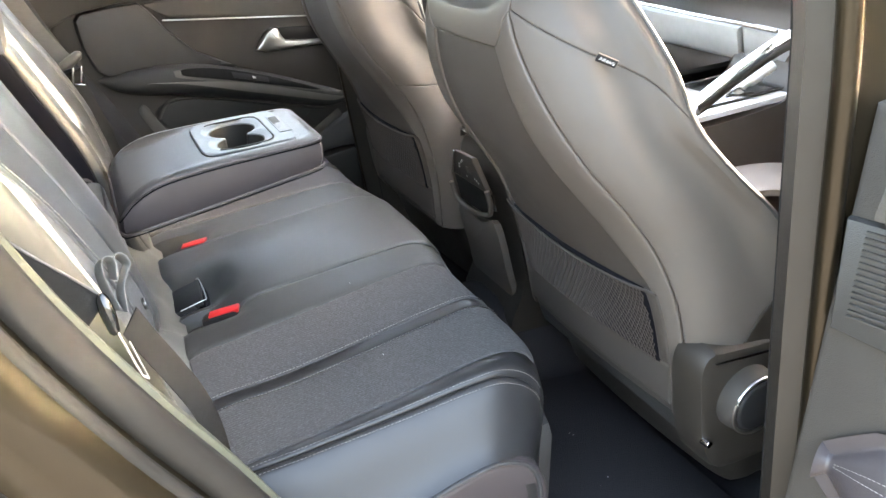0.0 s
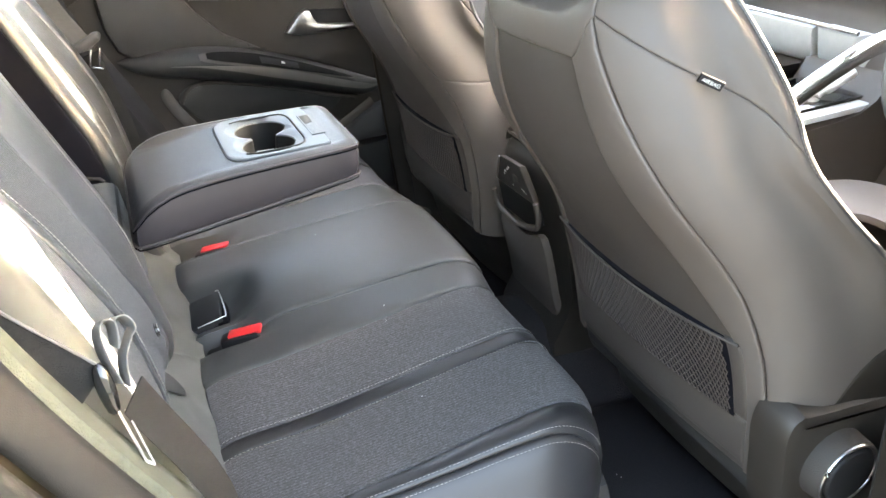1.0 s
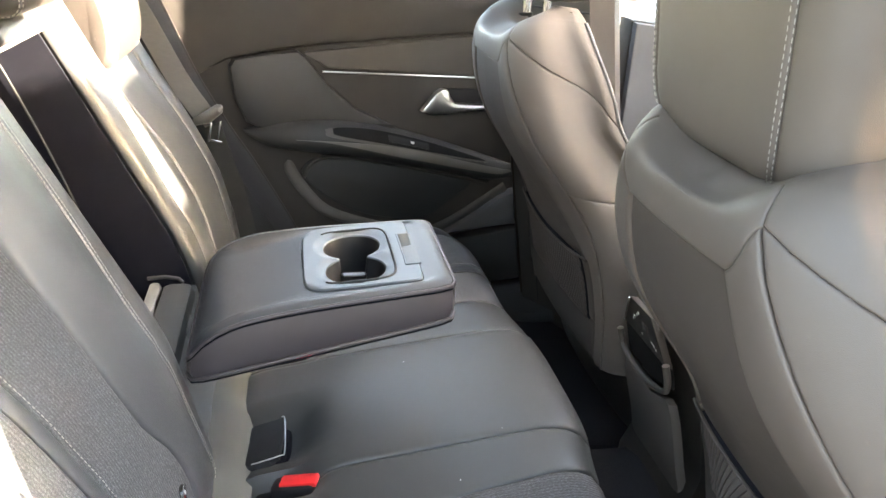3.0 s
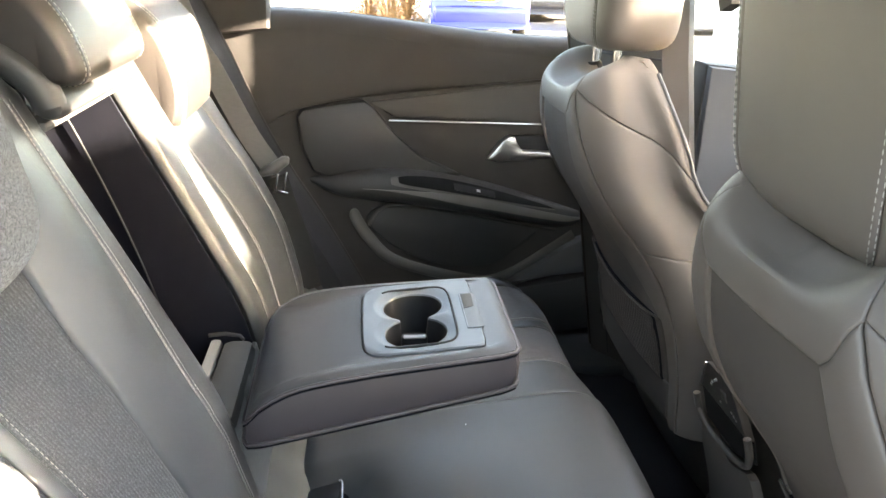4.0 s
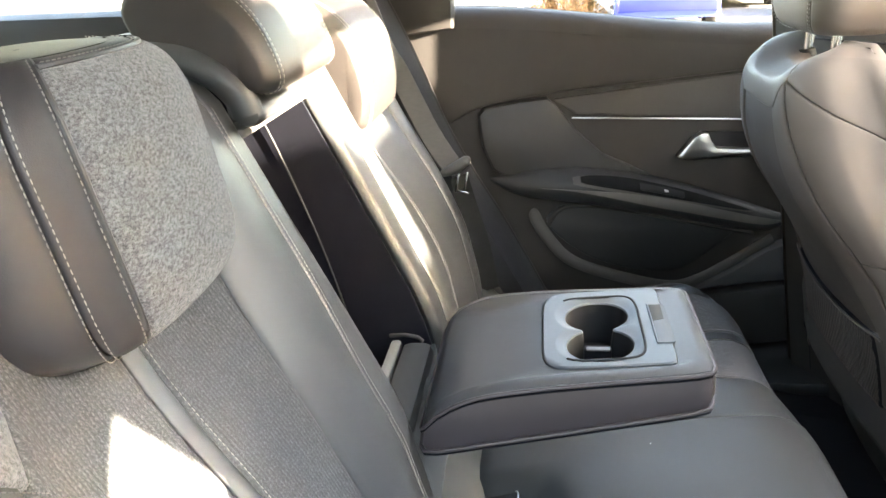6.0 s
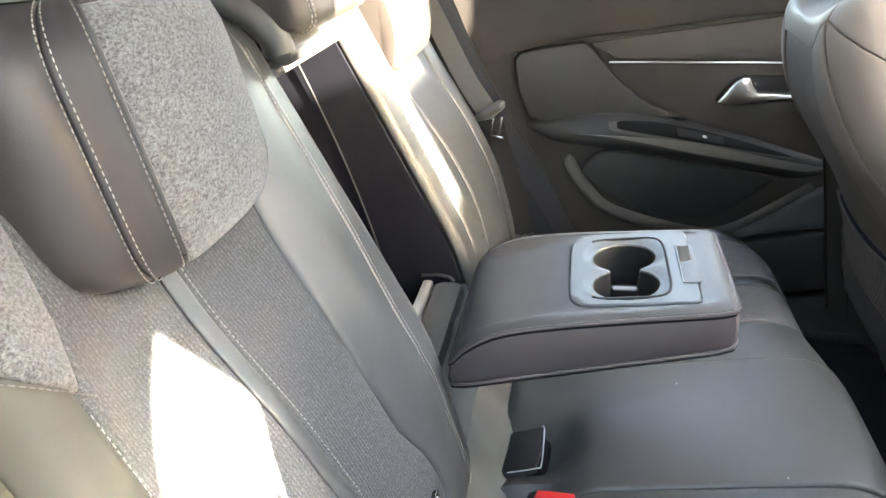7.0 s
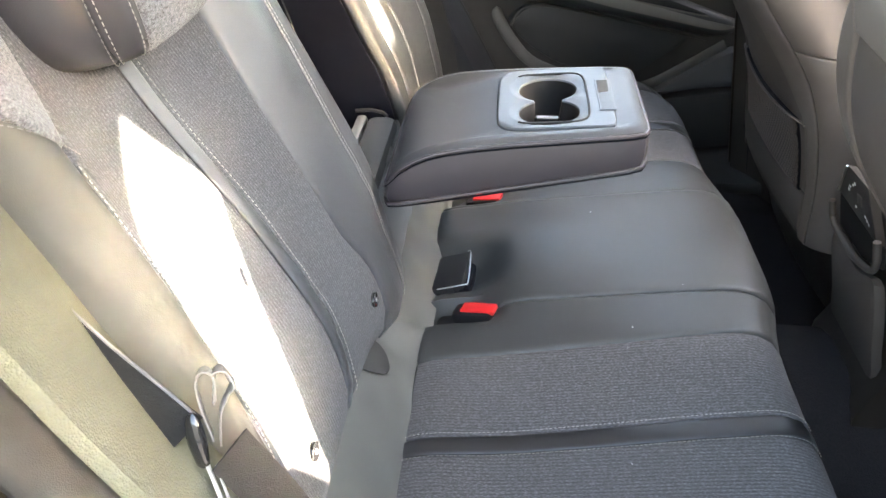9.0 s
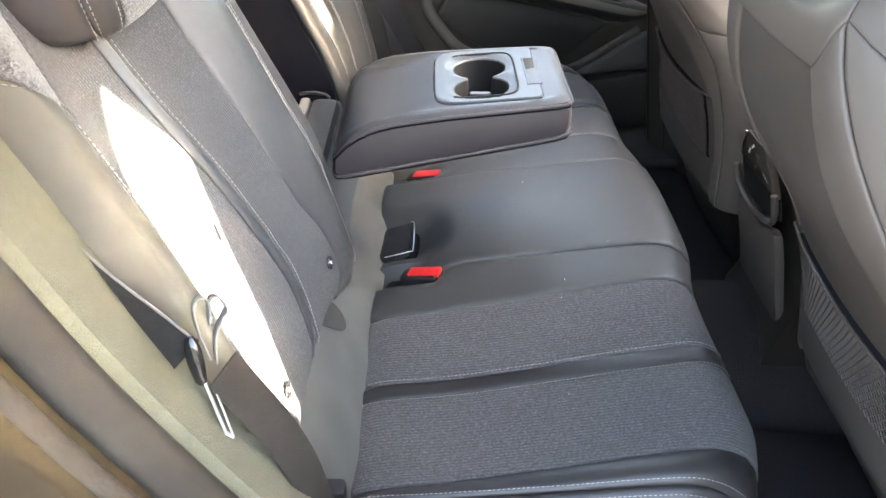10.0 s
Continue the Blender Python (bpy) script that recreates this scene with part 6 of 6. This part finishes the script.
part("tongue", merge(tube([hang(-0.0005, 0.947, -0.004), hang(0.0105, 0.9085, -0.004)], 0.0021, 8, 0.45), tube([hang(0.0045, 0.944, -0.003), hang(0.0150, 0.9045, -0.003)], 0.0013, 8, 0.5), tube([hang(0.0105, 0.9085, -0.004), hang(0.0150, 0.9045, -0.003)], 0.0018, 8, 0.5)), SILVER, belt, "bright metal tongue")
part("anchor", box(0.056, -0.528, 0.715, 0.03, 0.02, 0.04, 0.005), BLACK, belt)

fbelt = thing("seat_belt", "seat belt in lit grey and shade-dark webbing beside the far seat back", "seat belt", "rear seat belts")
part("strap", strap(spline([(-0.22, 0.615, 1.40), (-0.138, 0.574, 1.18), (-0.105, 0.562, 1.121), (-0.053, 0.560, 1.011), (-0.012, 0.556, 0.946)], False, 6), 0.040, (0.92, -0.15, 0.36)), WEB_LIT, fbelt)
part("slack", strap(spline([(-0.004, 0.560, 0.930), (0.010, 0.562, 0.875), (0.034, 0.562, 0.79), (0.05, 0.562, 0.70)], False, 6), 0.036, (0.85, 0.4, 0.2)), WEB_SHADED, fbelt)
part("tongue_cover", tube([(-0.036, 0.545, 0.938), (-0.030, 0.543, 0.941), (-0.008, 0.538, 0.951), (0.014, 0.536, 0.967), (0.019, 0.536, 0.972)], [0.004, 0.010, 0.016, 0.013, 0.005], 14, 0.7), PLASTIC_GREY, fbelt, "grey plastic tongue cover")
part("tongue", merge(box(-0.004, 0.532, 0.925, 0.004, 0.0025, 0.036, 0.001, pose(0, 0, 0, 0, 12, 0)), box(0.012, 0.532, 0.928, 0.004, 0.0025, 0.036, 0.001, pose(0, 0, 0, 0, 12, 0)), box(0.0065, 0.532, 0.908, 0.020, 0.0025, 0.004, 0.001, pose(0, 0, 0, 0, 12, 0))), CHROME, fbelt, "bright metal tongue")


# ---- car park outside ----
ground = tagged(part("ground", shell(lambda x, y: Vector((x, y, -0.15 + 0.02 * noise.noise(Vector((x * 0.2, y * 0.2, 0))))), [-2500, -300, -60] + steps(-25, 25, 50) + [60, 300, 2500], [-2500, -300, -60] + steps(-20, 30, 50) + [60, 300, 2500], 0.05), ASPHALT), "sunlit grey asphalt car park", "ground", kind="structure")


def wheel_at(parent, x, y, z, r, axis):
    n = Vector(axis)
    w = part("wheel", cyl(Vector((x, y, z)) - n * 0.1, axis, r, r, 0.2, 32, 0.03), TYRE, parent)
    part("rim", cyl(Vector((x, y, z)) + n * 0.09, axis, r * 0.66, r * 0.6, 0.02, 28, 0.004), SATIN_METAL, w)
    side = n.cross(Vector((0, 0, 1))).normalized()
    for k in range(5):
        q = 2 * math.pi * k / 5
        d = side * math.cos(q) + Vector((0, 0, 1)) * math.sin(q)
        part("spoke", tube([Vector((x, y, z)) + n * 0.112, Vector((x, y, z)) + n * 0.112 + d * r * 0.6], 0.022, 8), SATIN_METAL, w)
    return w


def parked_car(name, m, paint, label, length=4.1, width=1.72, height=1.46, exhausts=False, plate_mat=None):
    """A hatchback whose tail looks towards -y, then placed by m."""
    c = thing(name, label, "car", "parked cars")
    hw = width / 2
    side = [(0.0, 0.36), (0.02, 0.62), (0.06, 0.92), (0.14, 1.02), (0.42, height - 0.06), (0.9, height), (2.0, height - 0.03), (2.7, 1.02), (3.9, 0.86), (length, 0.62), (length - 0.03, 0.25), (0.06, 0.22)]

    line = [(p.x, p.y) for p in spline([(y, z, 0) for y, z in side], True, 4)]
    bm = bmesh.new()
    rows = []
    for s in (-1.0, -0.985, -0.90, -0.5, 0.0, 0.5, 0.90, 0.985, 1.0):
        k = 1 - 0.02 * abs(s) ** 8
        rows.append([bm.verts.new((s * hw * (1 - 0.16 * sm(0.98, height, z)), lerp(length / 2, y, k - 0.012 * abs(s) ** 3), lerp(0.6, z, k))) for y, z in line])
    n = len(line)
    for a, b in zip(rows, rows[1:]):
        for i in range(n):
            bm.faces.new((a[i], a[(i + 1) % n], b[(i + 1) % n], b[i]))
    bm.faces.new(rows[0])
    bm.faces.new(rows[-1])
    part("body", bm, paint, c)
    part("rear_window", plate([(-hw * 0.72, 1.06), (hw * 0.72, 1.06), (hw * 0.60, height - 0.10), (-hw * 0.60, height - 0.10)], lambda u, v, h: Vector((u, 0.17 + (v - 1.04) * 0.82 - h, v)), 0.02, 0.006), GLOSS, c)
    for s in (-1, 1):
        part("side_window", plate([(0.75, 1.04), (2.5, 1.04), (1.95, height - 0.10), (0.95, height - 0.08)], lambda u, v, h: Vector((s * (hw * (1 - 0.16 * sm(0.98, height, v)) - 0.008 + h), u, v)), 0.02, 0.006), GLOSS, c)
        part("tail_lamp", box(s * (hw - 0.14), 0.045, 0.88, 0.22, 0.10, 0.14, 0.03), LAMP_RED, c)
        for y in (0.75, length - 0.85):
            wheel_at(c, s * (hw - 0.09), y, 0.31, 0.31, (s, 0, 0))
            arch = part("wheel_arch", tube([(s * (hw - 0.005), y + 0.35 * math.cos(q), 0.31 + 0.35 * math.sin(q)) for q in steps(-0.2, math.pi + 0.2, 20)], 0.03, 8), paint, c)
        if exhausts:
            e = part("exhaust", cyl((s * (hw - 0.34), 0.02, 0.235), (0, -1, 0), 0.040, 0.044, 0.10, 20), CHROME, c)
            part("bore", cyl((s * (hw - 0.34), -0.079, 0.235), (0, -1, 0), 0.033, 0.033, 0.004, 18), RECESS_SHADE, e)
    part("bumper", box(0, 0.03, 0.44, width * 0.97, 0.16, 0.30, 0.06, None, 3), paint, c)
    part("diffuser", box(0, -0.005, 0.27, width * 0.62, 0.14, 0.10, 0.03), BLACK, c)
    part("boot_crease", box(0, -0.012, 0.60, width * 0.62, 0.02, 0.012, 0.004), BLACK, c)
    pl = part("number_plate", box(0, -0.035, 0.74, 0.52, 0.02, 0.115, 0.006), plate_mat or YELLOW, c, "yellow number plate")
    for k in range(7):
        part("plate_bar", box(-0.2 + 0.066 * k, -0.047, 0.74, 0.04, 0.004, 0.07, 0.002), BLACK, pl)
    c.matrix_world = m
    return c


parked_car("blue_car", pose(2.24, 12.9, -0.15, 0, 0, -4), BLUE, "dark blue hatchback parked tail-on, with twin exhausts", exhausts=True)
parked_car("black_car", pose(4.25, 16.5, -0.15, 0, 0, -3), BLACK_PAINT, "black hatchback parked beside the blue car")
parked_car("silver_car", pose(9.4, 14.4, -0.15, 0, 0, 82), SILVER, "silver hatchback standing side-on in the sun")

van = thing("white_van", "white panel van at the edge of the car park", "van")
part("body", plate([(0, 0.35), (0.0, 1.9), (0.15, 2.15), (3.6, 2.15), (4.1, 1.5), (4.9, 1.15), (5.0, 0.35)], lambda u, v, h: Vector((-0.25 - h, 13.2 + u, v)), 1.95, 0.12), WHITE_PAINT, van)
part("bumper", box(-1.22, 13.18, 0.42, 1.9, 0.14, 0.20, 0.04), PLASTIC, van, "dark plastic bumper")
for s in (-0.42, -2.03):
    part("tail_lamp", box(s, 13.18, 0.85, 0.12, 0.08, 0.40, 0.02), LAMP_RED, van)
    for y in (14.1, 17.3):
        wheel_at(van, s, y, 0.33, 0.33, (1 if s > -1 else -1, 0, 0))
part("door_line", box(-1.22, 13.185, 1.2, 0.012, 0.04, 1.5, 0.003), PLASTIC_GREY, van)
van.location.z = -0.15
wall = tagged(part("wall_north", box(2.0, 24.0, 1.15, 60, 0.3, 2.6, 0.02), WALL), "pale rendered boundary wall behind the cars", "wall", kind="structure")

# unseen sun blockers added ahead of the car: wall, post and infill board
front = tagged(part("sun_block_wall", box(3.40, 2.709, 0.925, 0.20, 6.50, 2.21, 0.01), WALL), "unseen pale wall added ahead of the car to block sun", "wall", kind="structure")
post_ = thing("sun_block_post", "unseen pale post added beside the wall to block sun", "gate post")
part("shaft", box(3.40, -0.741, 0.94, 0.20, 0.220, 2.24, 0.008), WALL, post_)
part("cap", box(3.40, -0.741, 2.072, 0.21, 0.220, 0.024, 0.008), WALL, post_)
gate = thing("sun_block_board", "unseen narrow board added between wall and post to trim the sun", "board")
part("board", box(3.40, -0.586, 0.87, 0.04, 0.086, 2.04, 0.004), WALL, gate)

# Unseen wall, added to hold back low sky light from the open door
tagged(part("sky_cut_wall", box(-4.0, -8.0, 1.55, 44.0, 0.3, 3.4, 0.02), BRICK_WALL), "unseen brown wall added to cut low sky light on the near side", "wall", kind="structure")

# dry shrubs in a bed between the van and the blue car
bed = thing("planting_bed", "strip of dry leaves under bare shrubs", "planting bed", kind="stuff")
lv = bmesh.new()
rnd = random.Random(5)
for k in range(2600):
    x, y = rnd.uniform(-0.15, 1.5), rnd.uniform(13.6, 18.5)
    z = -0.12 + 0.10 * rnd.random() ** 2
    s = rnd.uniform(0.02, 0.05)
    a, b, t = rnd.uniform(0, 6.28), rnd.uniform(-0.8, 0.8), rnd.uniform(-0.8, 0.8)
    m = Matrix.Translation((x, y, z)) @ Euler((b, t, a)).to_matrix().to_4x4()
    vs = [lv.verts.new(m @ Vector(p)) for p in ((-s, 0, 0), (0, -s * 0.5, 0.006), (s, 0, 0), (0, s * 0.5, 0.006))]
    lv.faces.new(vs)
part("leaves", lv, LEAF, bed, "", "stuff", smooth=False)
for bx, by, seed in ((0.72, 14.4, 1), (0.30, 15.8, 2), (1.15, 16.4, 3)):
    shrub = thing("shrub", "bare brown shrub in a planting bed", "shrub", "bare shrubs")
    rnd = random.Random(seed)
    twigs = []
    for k in range(34):
        a, sp = rnd.uniform(0, 6.28), rnd.uniform(0.1, 0.75)
        h = rnd.uniform(0.7, 1.5)
        p = [Vector((bx, by, -0.15)) + Vector((math.cos(a), math.sin(a), 0)) * (sp * q * q + 0.03) + Vector((rnd.uniform(-.03, .03), rnd.uniform(-.03, .03), h * q)) for q in (0, 0.35, 0.7, 1.0)]
        twigs.append(tube(spline(p, False, 3), [0.016 * (1 - 0.085 * j) for j in range(10)], 5))
    part("stems", merge(*twigs), TWIG, shrub, "", "stuff")
    lf = bmesh.new()
    for k in range(900):
        a, r, z = rnd.uniform(0, 6.28), 0.8 * rnd.random() ** 0.6, rnd.uniform(0.15, 1.4)
        s = rnd.uniform(0.015, 0.04)
        m = Matrix.Translation((bx + r * z * math.cos(a), by + r * z * math.sin(a), z - 0.15)) @ Euler((rnd.uniform(0, 6), rnd.uniform(0, 6), a)).to_matrix().to_4x4()
        lf.faces.new([lf.verts.new(m @ Vector(p)) for p in ((-s, 0, 0), (0, -s * 0.5, 0), (s, 0, 0), (0, s * 0.5, 0))])
    part("leaves", lf, LEAF, shrub, "", "stuff", smooth=False)


# ---- lint and crumbs ----
rnd = random.Random(11)


def specks(name, label, spots, mat):
    """A few tiny bits lying about."""
    bm = bmesh.new()
    for p in spots:
        r = rnd.uniform(0.0004, 0.0008)
        m = Matrix.Translation(p) @ Euler((rnd.random() * 6, rnd.random() * 6, rnd.random() * 6)).to_matrix().to_4x4() @ Matrix.Diagonal((1.8, 1, 0.7, 1))
        bmesh.ops.create_icosphere(bm, subdivisions=1, radius=r, matrix=m)
    ob = thing(name, label, "lint", kind="stuff")
    part("bits", bm, mat, ob, "", "stuff")
    return ob


bench_spots = [seat_top(rnd.uniform(-0.5, 0.1), rnd.uniform(0.2, 0.75)) + Vector((0, 0, 0.0022)) for _ in range(5)]
specks("lint_specks", "pale lint specks scattered on the bench cushion", bench_spots, LABEL_WHITE)
floor_spots = [Vector((rnd.uniform(0.54, 0.72), rnd.uniform(-0.55, -0.25), 0.0)) for _ in range(7)]
for p in floor_spots:
    p.z = 0.4475 - 0.03 * sm(0.55, 0.75, p.x)
specks("crumbs", "pale crumbs scattered on the black floor mat", floor_spots, LABEL_WHITE)
